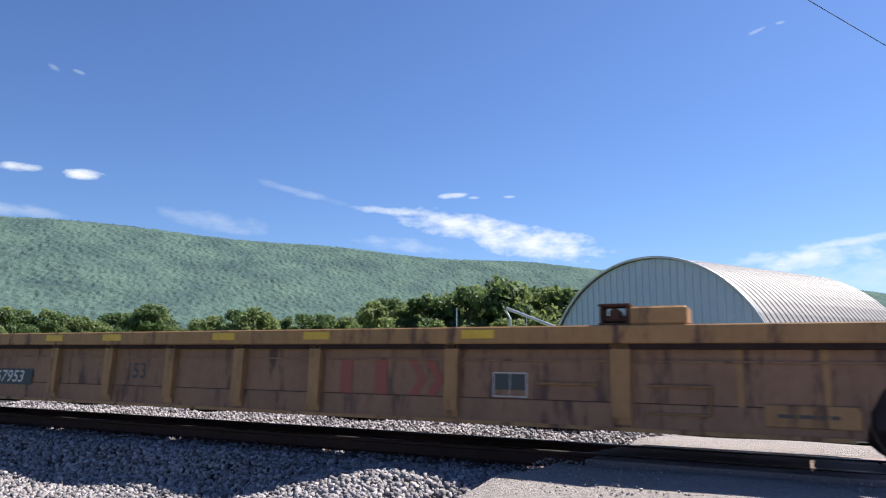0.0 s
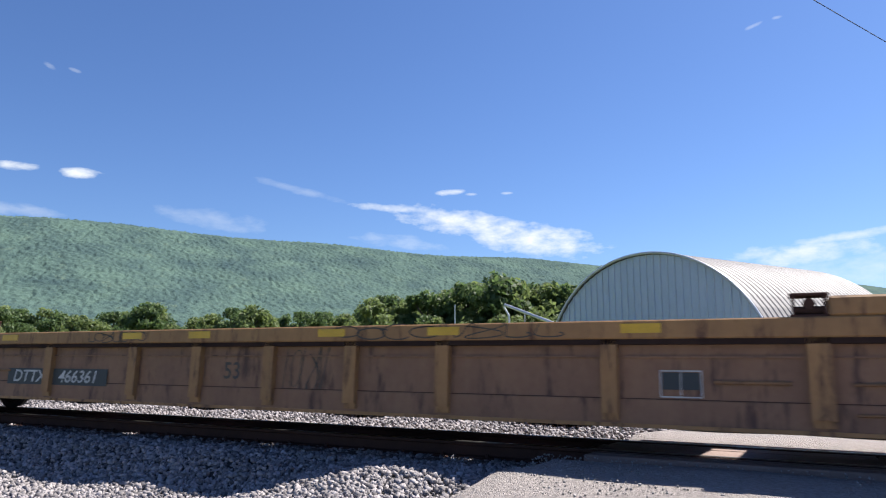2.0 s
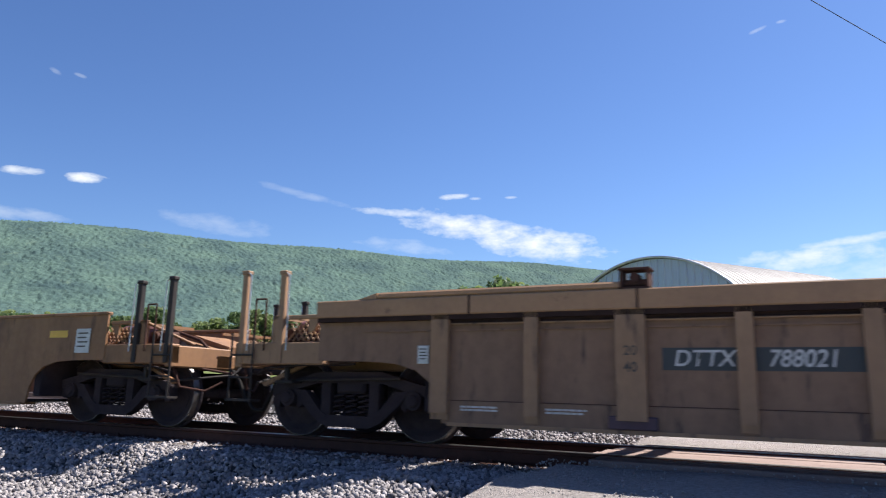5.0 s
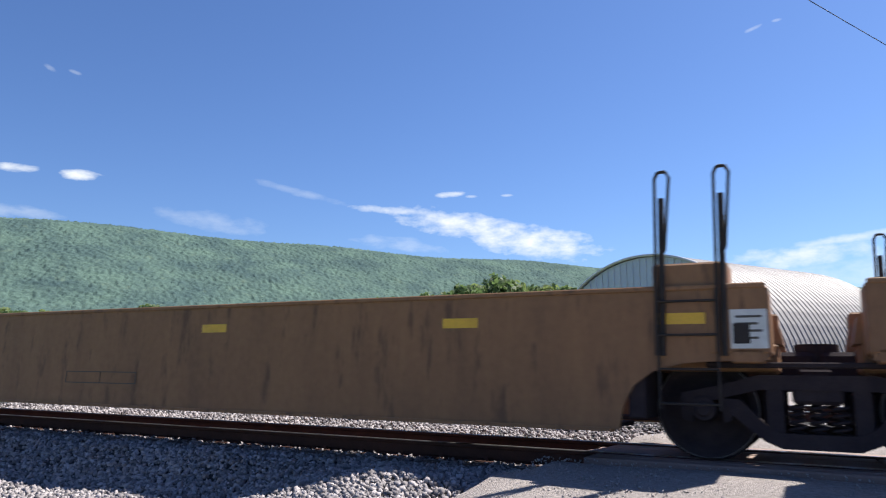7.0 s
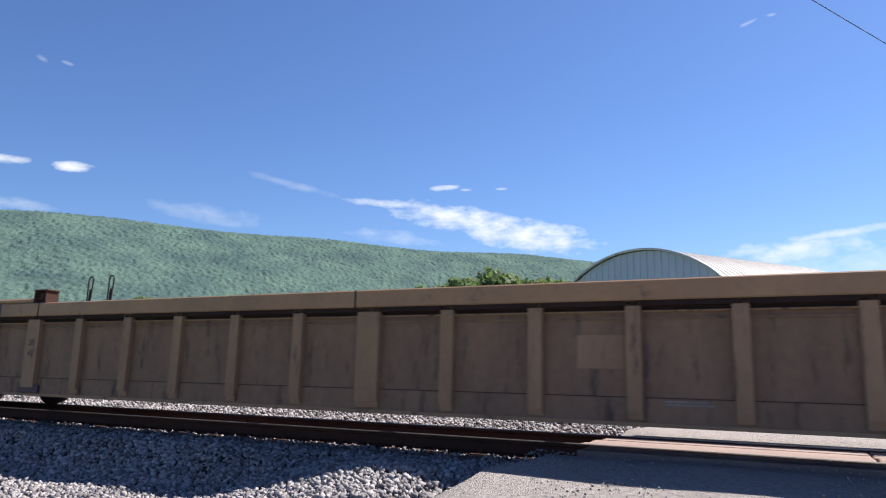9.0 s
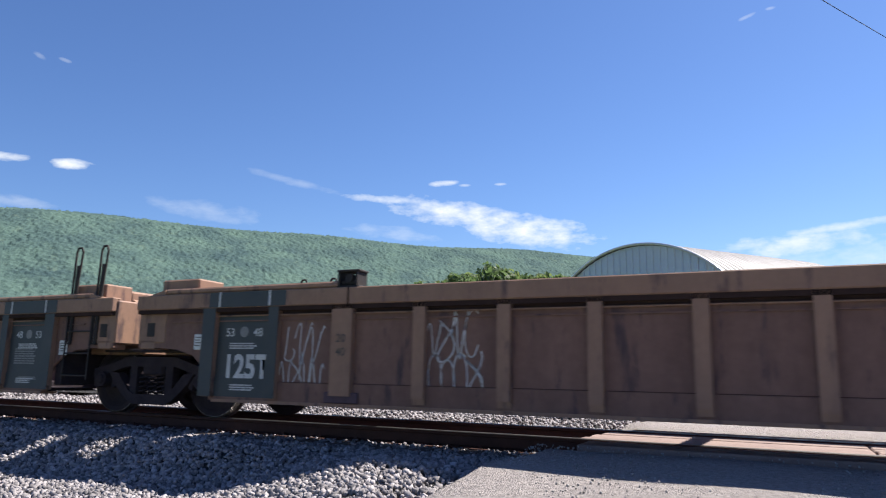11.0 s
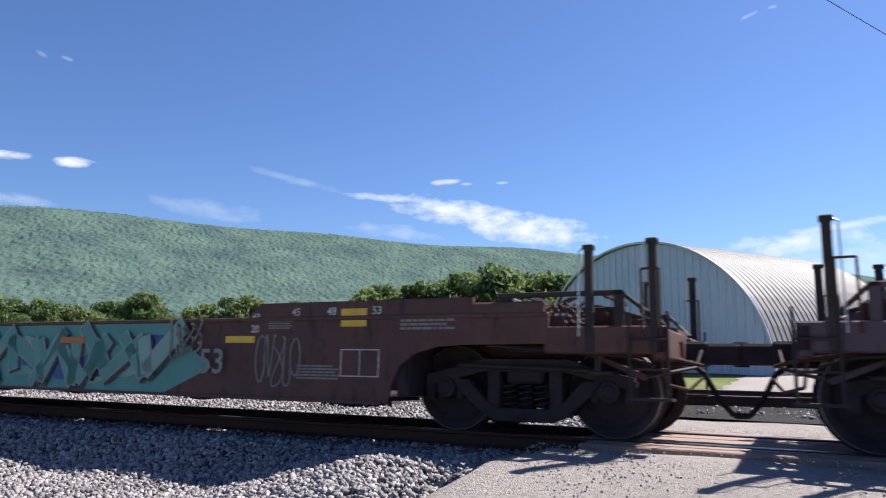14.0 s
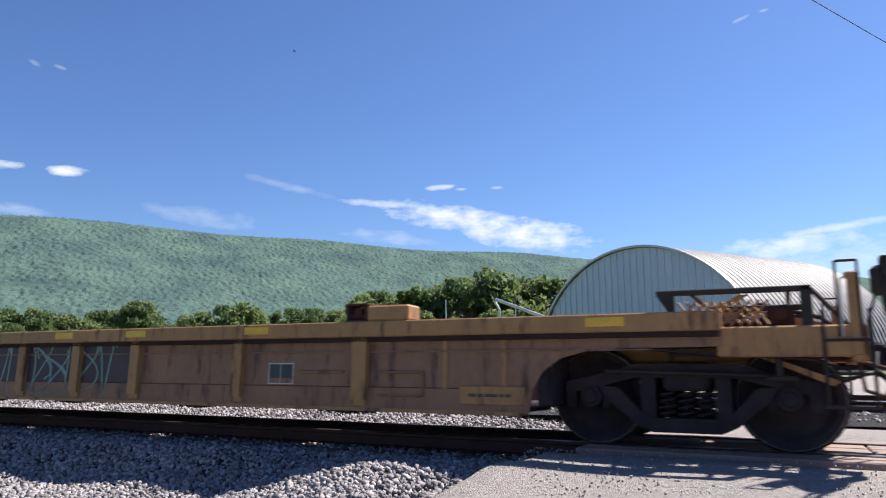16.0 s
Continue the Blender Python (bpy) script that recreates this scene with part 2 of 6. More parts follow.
# dark enough to paint the shade under the chord; also colours its joints
LIP = mat("grimy brown for chord shade and joints", (0.035, 0.022, 0.02), (0.06, 0.036, 0.03), 0.9, scale=4, fine=30, bump=0.2, spec=0.05)
PLACARD = mat("white paper placard", (0.66, 0.66, 0.64), (0.48, 0.48, 0.46), 0.7, scale=8, fine=60, bump=0.0)
GALV = mat("galvanised tube", (0.62, 0.63, 0.64), (0.45, 0.45, 0.46), 0.4, metal=0.6, scale=4, fine=30, bump=0.05)
RUBBER = mat("black rubber", (0.016, 0.014, 0.014), (0.028, 0.024, 0.022), 0.75, scale=8, fine=60, bump=0.1, spec=0.12)
SPRAY = {
    "teal": mat("teal spray paint", (0.075, 0.235, 0.225), (0.11, 0.28, 0.255), 0.6, scale=2.5, fine=20, bump=0.0),
    "pale": mat("pale mint spray paint", (0.24, 0.36, 0.33), (0.15, 0.285, 0.265), 0.6, scale=2.5, fine=20, bump=0.0),
    "sea": mat("sea-green spray paint", (0.13, 0.29, 0.265), (0.085, 0.24, 0.235), 0.6, scale=2.5, fine=20, bump=0.0),
    "rusty": mat("rust-red spray paint", (0.36, 0.09, 0.05), (0.25, 0.06, 0.04), 0.6, scale=2.5, fine=20, bump=0.0),
    "blue": mat("blue spray paint", (0.028, 0.07, 0.23), (0.04, 0.11, 0.27), 0.6, scale=2.5, fine=20, bump=0.0),
    "navy": mat("dark navy spray paint", (0.022, 0.028, 0.052), (0.04, 0.036, 0.056), 0.6, scale=2.5, fine=20, bump=0.0),
    "wine": mat("wine-red spray paint", (0.125, 0.022, 0.036), (0.085, 0.02, 0.034), 0.6, scale=2.5, fine=20, bump=0.0),
    "white": mat("white spray paint", (0.66, 0.68, 0.66), (0.5, 0.52, 0.5), 0.6, scale=4, fine=20, bump=0.0),
    "skin": mat("pale cream spray paint", (0.40, 0.34, 0.27), (0.30, 0.25, 0.20), 0.6, scale=4, fine=20, bump=0.0),
    "orange": mat("orange spray paint", (0.48, 0.17, 0.05), (0.35, 0.12, 0.05), 0.6, scale=4, fine=20, bump=0.0),
    "grey": mat("dark grey spray paint", (0.045, 0.03, 0.036), (0.075, 0.042, 0.048), 0.6, scale=2.5, fine=20, bump=0.0),
}


# ---- mesh building ----
class Geo:
    """Collects vertices and faces of one mesh."""

    def __init__(self):
        self.v, self.f, self.smooth = [], [], set()

    def add(self, verts, faces, smooth=False):
        n = len(self.v)
        self.v += [tuple(p) for p in verts]
        for f in faces:
            if smooth:
                self.smooth.add(len(self.f))
            self.f.append([i + n for i in f])
        return self

    def box(self, x0, x1, y0, y1, z0, z1, b=0.0):
        lo, hi = (min(x0, x1), min(y0, y1), min(z0, z1)), (max(x0, x1), max(y0, y1), max(z0, z1))
        b = min(b, *(0.45 * (h - l) for l, h in zip(lo, hi)))
        if b <= 0:
            vs = [(x, y, z) for x in (lo[0], hi[0]) for y in (lo[1], hi[1]) for z in (lo[2], hi[2])]
            return self.add(vs, [(0, 1, 3, 2), (4, 6, 7, 5), (0, 4, 5, 1), (2, 3, 7, 6), (0, 2, 6, 4), (1, 5, 7, 3)])
        vs, idx = [], {}
        for sx in (0, 1):
            for sy in (0, 1):
                for sz in (0, 1):
                    s = (sx, sy, sz)
                    for k in range(3):
                        p = []
                        for a in range(3):
                            e = hi[a] if s[a] else lo[a]
                            p.append(e if a == k else e + (-b if s[a] else b))
                        idx[s, k] = len(vs)
                        vs.append(p)
        fs = []
        for k in range(3):
            a, c = [i for i in range(3) if i != k]
            for e in (0, 1):
                q = []
                for u, w in ((0, 0), (1, 0), (1, 1), (0, 1)):
                    s = [0, 0, 0]
                    s[k], s[a], s[c] = e, u, w
                    q.append(idx[tuple(s), k])
                fs.append(q)
            for u in (0, 1):
                for w in (0, 1):
                    s0, s1 = [0, 0, 0], [0, 0, 0]
                    s0[a] = s1[a] = u
                    s0[c] = s1[c] = w
                    s0[k], s1[k] = 0, 1
                    fs.append([idx[tuple(s0), a], idx[tuple(s1), a], idx[tuple(s1), c], idx[tuple(s0), c]])
        for s in [(i, j, k) for i in (0, 1) for j in (0, 1) for k in (0, 1)]:
            fs.append([idx[s, 0], idx[s, 1], idx[s, 2]])
        return self.add(vs, fs)

    def prism(self, poly, y0, y1):
        """A polygon of (x, z) points, pushed from y0 to y1."""
        n = len(poly)
        vs = [(x, y0, z) for x, z in poly] + [(x, y1, z) for x, z in poly]
        fs = [list(range(n)), list(range(2 * n - 1, n - 1, -1))]
        fs += [[i, i + n, (i + 1) % n + n, (i + 1) % n] for i in range(n)]
        return self.add(vs, fs)

    def cyl(self, p0, p1, r0, r1=None, n=12, caps=True, smooth=True):
        p0, p1, r1 = Vector(p0), Vector(p1), r0 if r1 is None else r1
        q = (p1 - p0).to_track_quat("Z", "Y")
        vs = []
        for p, r in ((p0, r0), (p1, r1)):
            for i in range(n):
                a = 2 * math.pi * i / n
                vs.append(p + q @ Vector((r * math.cos(a), r * math.sin(a), 0)))
        self.add(vs, [[i, (i + 1) % n, (i + 1) % n + n, i + n] for i in range(n)], smooth)
        if caps:
            self.add(vs, [list(range(n - 1, -1, -1)), list(range(n, 2 * n))])
        return self

    def tube(self, pts, r, n=6):
        for a, b in zip(pts[:-1], pts[1:]):
            self.cyl(a, b, r, n=n)
        return self

    def lathe(self, prof, axis_y=True, n=24):
        """A profile of (radius, along) turned round the y axis."""
        vs = [(r * math.cos(2 * math.pi * i / n), y, r * math.sin(2 * math.pi * i / n)) for r, y in prof for i in range(n)]
        fs = [[k * n + i, k * n + (i + 1) % n, (k + 1) * n + (i + 1) % n, (k + 1) * n + i] for k in range(len(prof) - 1) for i in range(n)]
        return self.add(vs, fs, False)

    def mesh(self, name, material):
        me = bpy.data.meshes.new(name)
        me.from_pydata(self.v, [], self.f)
        me.materials.append(material)
        for i in self.smooth:
            me.polygons[i].use_smooth = True
        return me


SHARED = {}


def part(name, geo, material, parent, label="", at=None):
    """One mesh object under a thing or a part. geo: a Geo, or a ready mesh."""
    me = geo if isinstance(geo, bpy.types.Mesh) else geo.mesh(name, material)
    ob = new(name, me)
    ob.parent = parent
    if at is not None:
        ob.matrix_basis = at
    if label:
        tagged(ob, label)
    return ob


def shared(key, material, make):
    key = (key, material.name)
    if key not in SHARED:
        SHARED[key] = make().mesh(key[0], material)
    return SHARED[key]


def root(name, m, label, category, group="", kind=""):
    ob = new(name)
    ob.empty_display_size = 0.3
    ob.matrix_basis = m
    return tagged(ob, label, category, group, kind)


# ---- ground, track, road ----
TRACK_Y, TRACK_Z, CANT, GAUGE = 8.0, -0.06, -3.2, 1.435   # the track leans a little away, as in a curve
ROAD_X0, ROAD_X1 = -2.35, 6.5
rng = np.random.default_rng(7)


def smooth(a, b, x):
    t = np.clip((np.asarray(x, float) - a) / (b - a), 0, 1)
    return t * t * (3 - 2 * t)


def ground_z(x, y):
    """Open ground: a little lower than the track, flat far out."""
    return -0.52 + 0.0 * np.asarray(x) + 0.0 * np.asarray(y)


def bed_z(x, y):
    """The ballast bed: crown under the ties, shoulders falling to the ground, heaped beside the road."""
    x, y = np.asarray(x, float), np.asarray(y, float)
    near = np.interp(y, [3.6, 4.6, 5.3, 6.25, 6.8], [-0.56, -0.46, -0.36, -0.2, -0.19])
    far = np.interp(y, [9.2, 10.0, 12.0, 12.9], [0, 0.0, 0.0, -0.1])
    heap = 0.25 * np.exp(-((x + 3.35) / 0.80) ** 2) * smooth(3.7, 4.9, y) * (1 - smooth(5.5, 6.3, y))
    heap = heap - 0.13 * (1 - smooth(-5.4, -4.2, x)) * smooth(3.7, 4.5, y) * (1 - smooth(5.5, 6.3, y))
    wave = 0.025 * np.sin(x * 1.7 + y) + 0.018 * np.sin(x * 3.1 - 2 * y + 1)
    near = near - 0.06 * np.clip(y - 7.2, 0, 2.4) + 0.03 * np.clip(y - 10.0, 0, 2.0)
    low = np.where(y > 3.5, -0.50 + 0.5 * wave, -0.6)
    return np.maximum(near + far + heap + wave * (np.abs(y - TRACK_Y) > 1.5), np.where(y < 12.4, low, -0.6))


def road_z(y):
    """The road climbs to the rails and falls off on both sides."""
    return np.interp(y, [-40, -4, 2.0, 4.6, 5.6, 6.9, 9.0, 9.5, 10.2, 11.2, 13, 30], [-0.5, -0.47, -0.36, -0.12, -0.03, -0.01, -0.12, -0.132, -0.15, -0.22, -0.36, -0.5])


def grid_mesh(name, xs, ys, height, material, smooth_faces=True):
    gx, gy = np.meshgrid(xs, ys)
    gz = height(gx, gy)
    co = np.stack([gx, gy, gz], -1).reshape(-1, 3)
    nx, ny = len(xs), len(ys)
    i = (np.arange(ny - 1)[:, None] * nx + np.arange(nx - 1)[None, :]).reshape(-1)
    return array_mesh(name, co, np.stack([i, i + 1, i + nx + 1, i + nx], 1), material, smooth_faces)


def array_mesh(name, co, faces, material, smooth_faces=False):
    me = bpy.data.meshes.new(name)
    k = faces.shape[1]
    me.vertices.add(len(co))
    me.vertices.foreach_set("co", np.ascontiguousarray(co, np.float32).reshape(-1))
    me.loops.add(faces.size)
    me.loops.foreach_set("vertex_index", np.ascontiguousarray(faces, np.int32).reshape(-1))
    me.polygons.add(len(faces))
    me.polygons.foreach_set("loop_start", np.arange(0, faces.size, k, dtype=np.int32))
    if smooth_faces:
        me.polygons.foreach_set("use_smooth", np.ones(len(faces), bool))
    me.update(calc_edges=True)
    me.materials.append(material)
    return me


def build_ground():
    xs = np.concatenate([[-4800, -2500, -1200, -600], np.arange(-300, 301, 20), [600, 1200, 2500, 4800]])
    ys = np.concatenate([[-4800, -2000, -800, -300, -100, -40], np.arange(-20, 120, 8), [150, 220, 320, 500, 900, 1700, 3000, 4800]])
    ob = new("ground", grid_mesh("ground", xs, ys, ground_z, GRASS))
    tagged(ob, "flat green and straw-coloured roadside grass field", "ground", kind="structure")
    xs = np.concatenate([np.arange(-440, -14, 6.0), np.arange(-14, -2.0, 0.12), np.arange(-2.0, 7, 0.6), np.arange(7, 441, 6.0)])
    ys = np.concatenate([np.arange(3.4, 13.0, 0.15)])
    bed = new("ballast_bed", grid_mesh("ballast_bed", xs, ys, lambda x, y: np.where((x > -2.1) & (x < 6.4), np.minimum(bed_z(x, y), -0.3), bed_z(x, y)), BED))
    tagged(bed, "grey crushed-stone ballast bed under the railway track", "ballast", kind="structure")
    # apron of gravel beyond the track and the siding
    xs, ys = np.arange(-60, 61, 3.0), np.arange(11.6, 17.3, 0.3)
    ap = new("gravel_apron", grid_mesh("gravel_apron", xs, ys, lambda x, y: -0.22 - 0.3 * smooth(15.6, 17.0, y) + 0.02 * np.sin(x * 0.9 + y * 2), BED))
    tagged(ap, "grey gravel apron beside the siding track", "gravel", kind="structure")


def build_road():
    xs = np.concatenate([[ROAD_X0 - 0.5, ROAD_X0 - 0.2], np.linspace(ROAD_X0, ROAD_X1, 40), [ROAD_X1 + 0.3, ROAD_X1 + 0.6]])
    ys = np.arange(-30, 34, 0.25)

    def height(x, y):
        edge = ROAD_X0 + 0.06 * np.sin(y * 2.3) + 0.35 * smooth(5.6, 7.2, y)
        fall = smooth(0, 0.42, edge - x) + smooth(0, 0.4, x - ROAD_X1)
        cut = np.where(np.abs(y - TRACK_Y) < 1.42, np.where(y > TRACK_Y, -0.04, -0.16), 0.0)
        return road_z(y) + cut - 0.34 * fall - 0.008 * (1 + np.sin(x * 3 + y))
    ob = new("road", grid_mesh("road", xs, ys, height, ASPHALT))
    tagged(ob, "grey gravelly road climbing to the level crossing", "road", kind="structure")


def rail_geo(x0, x1):
    half = [(0.068, -0.17), (0.068, -0.157), (0.012, -0.142), (0.009, -0.05), (0.034, -0.036), (0.0355, -0.008), (0.028, 0.0)]
    prof = half + [(-a, z) for a, z in reversed(half)]
    n = len(prof)
    vs = [(x, a, z) for x in (x0, x1) for a, z in prof]
    body, head = Geo(), Geo()
    faces = [[i, (i + 1) % n, (i + 1) % n + n, i + n] for i in range(n)]
    body.add(vs, [f for i, f in enumerate(faces) if i not in (5, 6, 7)])
    head.add(vs, [faces[i] for i in (5, 6, 7)])
    return body, head


def build_track(y, name, label, z=0.0, ties=True, cant=0.0, x0=-440.0, x1=440.0):
    tr = root(name, pose(0, y, z, cant), label, "railway track", kind="structure")
    for s in (-1, 1):
        body, head = rail_geo(x0, x1)
        r = part("rail", body, RAILSIDE, tr, "rusty steel rail", at=pose(0, s * (GAUGE / 2 + 0.035), 0))
        part("rail_head", head, RAILHEAD, r, "polished running surface")
    if not ties:
        return tr
    tie = Geo().box(-0.115, 0.115, -1.3, 1.3, -0.35, -0.172, 0.012).mesh("tie", TIMBER)
    plate = Geo().box(-0.1, 0.1, -0.17, 0.17, -0.172, -0.158, 0.004)
    for s in (-1, 1):
        plate.box(-0.02, 0.02, s * 0.075, s * 0.1, -0.158, -0.12, 0.004)
    plate = plate.mesh("tie_plate", RAILSIDE)
    rest = Geo()
    for i, x in enumerate(np.arange(x0 + 0.2, x1, 0.53)):
        if -22 < x < 9:
            wob = random.uniform(-0.05, 0.05)
            t = part("tie", tie, None, tr, at=pose(x, wob, random.uniform(-0.006, 0.0), 0, 0, random.uniform(-1.2, 1.2)))
            for s in (-1, 1):
                part("tie_plate", plate, None, t, at=pose(0, s * (GAUGE / 2 + 0.035) - wob, 0.0))
        else:
            rest.box(x - 0.115, x + 0.115, -1.3, 1.3, -0.35, -0.172)
    tagged(part("ties", rest, TIMBER, tr), kind="stuff")
    return tr


def build_crossing():
    cr = root("crossing_deck", pose(0, TRACK_Y, TRACK_Z, CANT), "worn reddish-tan timber planks of the level crossing between the rails", "crossing deck", kind="structure")
    w, xa, xb = 0.235, -2.05, 6.3
    for k in range(5):
        y = -0.52 + k * 0.26
        for a, b in ((xa, 0.6), (0.62, 3.4), (3.42, xb)):
            jit = random.uniform(-0.03, 0.03)
            part("plank", Geo().box(a + jit, b, y - w / 2, y + w / 2, -0.17, -0.012 + random.uniform(-0.006, 0.004), 0.012), PLANK, cr)
    for s in (-1, 1):
        for k in range(2):
            y = s * (0.95 + 0.25 * k)
            for a, b in ((xa + 0.15, 2.1), (2.12, xb)):
                part("plank", Geo().box(a + random.uniform(-0.05, 0.05), b, y - 0.115, y + 0.115, -0.17, -0.01 + random.uniform(-0.008, 0.003), 0.012), PLANK, cr)


def stones(name, pts, sizes, material, label):
    """Broken stones, each an angular lump, in one mesh."""
    base = np.array([(x, y, z) for x in (-1, 1) for y in (-1, 1) for z in (-1, 1)], float) * 0.72
    quad = np.array([(0, 1, 3, 2), (4, 6, 7, 5), (0, 4, 5, 1), (2, 3, 7, 6), (0, 2, 6, 4), (1, 5, 7, 3)])
    n = len(pts)
    v = np.repeat(base[None], n, 0) * (1 + rng.uniform(-0.5, 0.35, (n, 8, 3)))
    v = v * rng.uniform(0.55, 1.3, (n, 1, 3))
    a, b = rng.uniform(0, 6.283, (2, n))
    ca, sa, cb, sb = np.cos(a)[:, None], np.sin(a)[:, None], np.cos(b)[:, None], np.sin(b)[:, None]
    x, y, z = v[..., 0], v[..., 1], v[..., 2]
    x, y = ca * x - sa * y, sa * x + ca * y
    y, z = cb * y - sb * z, sb * y + cb * z
    v = np.stack([x, y, z], -1) * sizes[:, None, None] + pts[:, None, :]
    f = (quad[None] + 8 * np.arange(n)[:, None, None]).reshape(-1, 4)
    ob = new(name, array_mesh(name, v.reshape(-1, 3), f, material))
    return tagged(ob, label, "ballast stones", kind="stuff")


def build_stones():
    def scatter(n, x0, x1, y0, y1, size, lift):
        x, y = rng.uniform(x0, x1, n), rng.uniform(y0, y1, n)
        s = size * rng.uniform(0.6, 1.35, n)
        z = bed_z(x, y) + lift + rng.uniform(-0.3, 0.7, n) * s
        return np.stack([x, y, z], 1), s
    sets = [scatter(40000, -14.5, -2.3, 3.6, 6.72, 0.0245, 0.0), scatter(6000, -14.5, -2.1, 6.6, 7.15, 0.022, -0.012), scatter(16000, -18, -1.75, 9.0, 12.6, 0.028, 0.0),
            scatter(6000, -15, -2.05, 7.4, 8.6, 0.024, -0.03)]
    pts, s = np.concatenate([a for a, _ in sets]), np.concatenate([b for _, b in sets])
    stones("ballast_stones", pts, s, STONE, "loose grey crushed ballast stones beside the track")
    n = 9000
    x, y = rng.uniform(ROAD_X0 + 0.05, 3.5, n), rng.uniform(3.2, 6.7, n)
    keep = rng.uniform(0, 1, n) < 0.25 + 0.75 * np.exp(-(x - ROAD_X0) / 0.5)
    x, y = x[keep], y[keep]
    stones("road_gravel", np.stack([x, y, road_z(y) - 0.006], 1), rng.uniform(0.004, 0.011, len(x)), ROADSTONE, "scattered small grey stones on the road")
    n = 2500
    x, y = rng.uniform(-20, 8, n), rng.uniform(12.2, 16.5, n)
    stones("apron_stones", np.stack([x, y, -0.22 + 0 * x], 1), rng.uniform(0.02, 0.045, n), STONE, "coarse grey stones along the siding")


# ---- hill, woods, barn ----
def build_hill():
    u = np.array([0.534, 0.845])
    side = np.array([-0.845, 0.534])
    top0 = np.array([-1490.0, 880.0])
    along = np.concatenate([np.arange(-700, 1900, 3.2), np.arange(1900, 4300, 8.0)])
    across = np.concatenate([np.arange(-820, 40, 3.0), np.arange(40, 400, 30)])
    A, C = np.meshgrid(along, across)
    crest = 277 + 5 * np.sin(A / 260 + 1) + 4 * np.sin(A / 97)
    prof = np.interp(C, [-820, -640, -420, -180, -60, 0, 120, 400], [0.0, 0.05, 0.30, 0.74, 0.95, 1.0, 0.93, 0.4])
    gully = 5 * np.sin(A / 150 + 0.004 * C) * np.exp(-((C + 330) / 230) ** 2) + 3 * np.sin(A / 61 + 2 + 0.01 * C) * np.exp(-((C + 300) / 200) ** 2)
    Z = crest * prof + gully * (C < 0) - 3
    cell = 7.0
    ia, ic = np.floor(A / cell).astype(int), np.floor(C / cell).astype(int)
    best = np.zeros_like(Z)
    for da in (-1, 0, 1):
        for dc in (-1, 0, 1):
            h = np.sin((ia + da) * 127.1 + (ic + dc) * 311.7) * 43758.5453
            r1 = h - np.floor(h)
            h2 = np.sin((ia + da) * 269.5 + (ic + dc) * 183.3) * 24634.6345
            r2 = h2 - np.floor(h2)
            px_, py_ = (ia + da + 0.15 + 0.7 * r1) * cell, (ic + dc + 0.15 + 0.7 * r2) * cell
            rad = cell * (0.5 + 0.35 * r2)
            d2 = (A - px_) ** 2 + (C - py_) ** 2
            best = np.maximum(best, (2.6 + 3.4 * r1) * np.sqrt(np.clip(1 - d2 / rad ** 2, 0, 1)))
    Z = Z + best + rng.uniform(-0.7, 0.7, Z.shape)
    X = top0[0] + A * u[0] + C * side[0]
    Y = top0[1] + A * u[1] + C * side[1]
    nx, ny = len(along), len(across)
    i = (np.arange(ny - 1)[:, None] * nx + np.arange(nx - 1)[None, :]).reshape(-1)
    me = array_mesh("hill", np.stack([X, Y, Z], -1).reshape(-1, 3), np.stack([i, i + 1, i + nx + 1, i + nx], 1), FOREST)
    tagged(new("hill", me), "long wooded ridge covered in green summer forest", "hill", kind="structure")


def make_tree(height, spread, seed, leaves, leaf=0.5, material=None, low=0.2):
    """A broadleaf tree: trunk and limbs, and a crown of clumps of small leaves."""
    r = random.Random(seed)
    g = Geo()
    trunk_top = height * 0.55
    g.cyl((0, 0, -0.3), (0.1, 0, trunk_top), 0.032 * height * 0.6, 0.012 * height, n=8)
    clumps = []
    for i in range(16):
        a, hh = r.uniform(0, 6.28), r.uniform(low, 0.9) * height
        reach = spread * math.sin(min(1.0, (1.05 - hh / height) * 1.5 + 0.15) * 1.57) * r.uniform(0.4, 0.95)
        end = Vector((math.cos(a) * reach, math.sin(a) * reach, hh))
        start = Vector((0, 0, max(0.15 * height, min(trunk_top, hh - 0.16 * height))))
        g.cyl(start, end, 0.012 * height, 0.003 * height, n=5, caps=False)
        clumps.append((end, spread * r.uniform(0.28, 0.5)))
    clumps.append((Vector((0, 0, height * 0.88)), spread * 0.42))
    rs = np.random.default_rng(seed)
    pick = rs.integers(0, len(clumps), leaves)
    cen = np.array([list(c[0]) for c in clumps])[pick]
    rad = np.array([c[1] for c in clumps])[pick]
    d = rs.normal(size=(leaves, 3))
    d /= np.linalg.norm(d, axis=1)[:, None]
    pos = cen + d * (rad * rs.uniform(0.45, 1.08, leaves))[:, None] * np.array([1, 1, 0.8])
    pos[:, 2] = np.clip(pos[:, 2], 0.05 * height, height * 1.02)
    nrm = d + rs.normal(size=(leaves, 3)) * 0.7
    nrm /= np.linalg.norm(nrm, axis=1)[:, None]
    t1 = np.cross(nrm, rs.normal(size=(leaves, 3)))
    t1 /= np.linalg.norm(t1, axis=1)[:, None]
    t2 = np.cross(nrm, t1)
    sz = (leaf * rs.uniform(0.5, 1.2, leaves))[:, None]
    q = np.stack([pos - t1 * sz, pos - t2 * sz * 0.6, pos + t1 * sz, pos + t2 * sz * 0.6 + nrm * sz * 0.2], 1)
    crown = array_mesh("crown", q.reshape(-1, 3), np.arange(leaves * 4).reshape(-1, 4), material)
    return g.mesh("trunk", BARK), crown


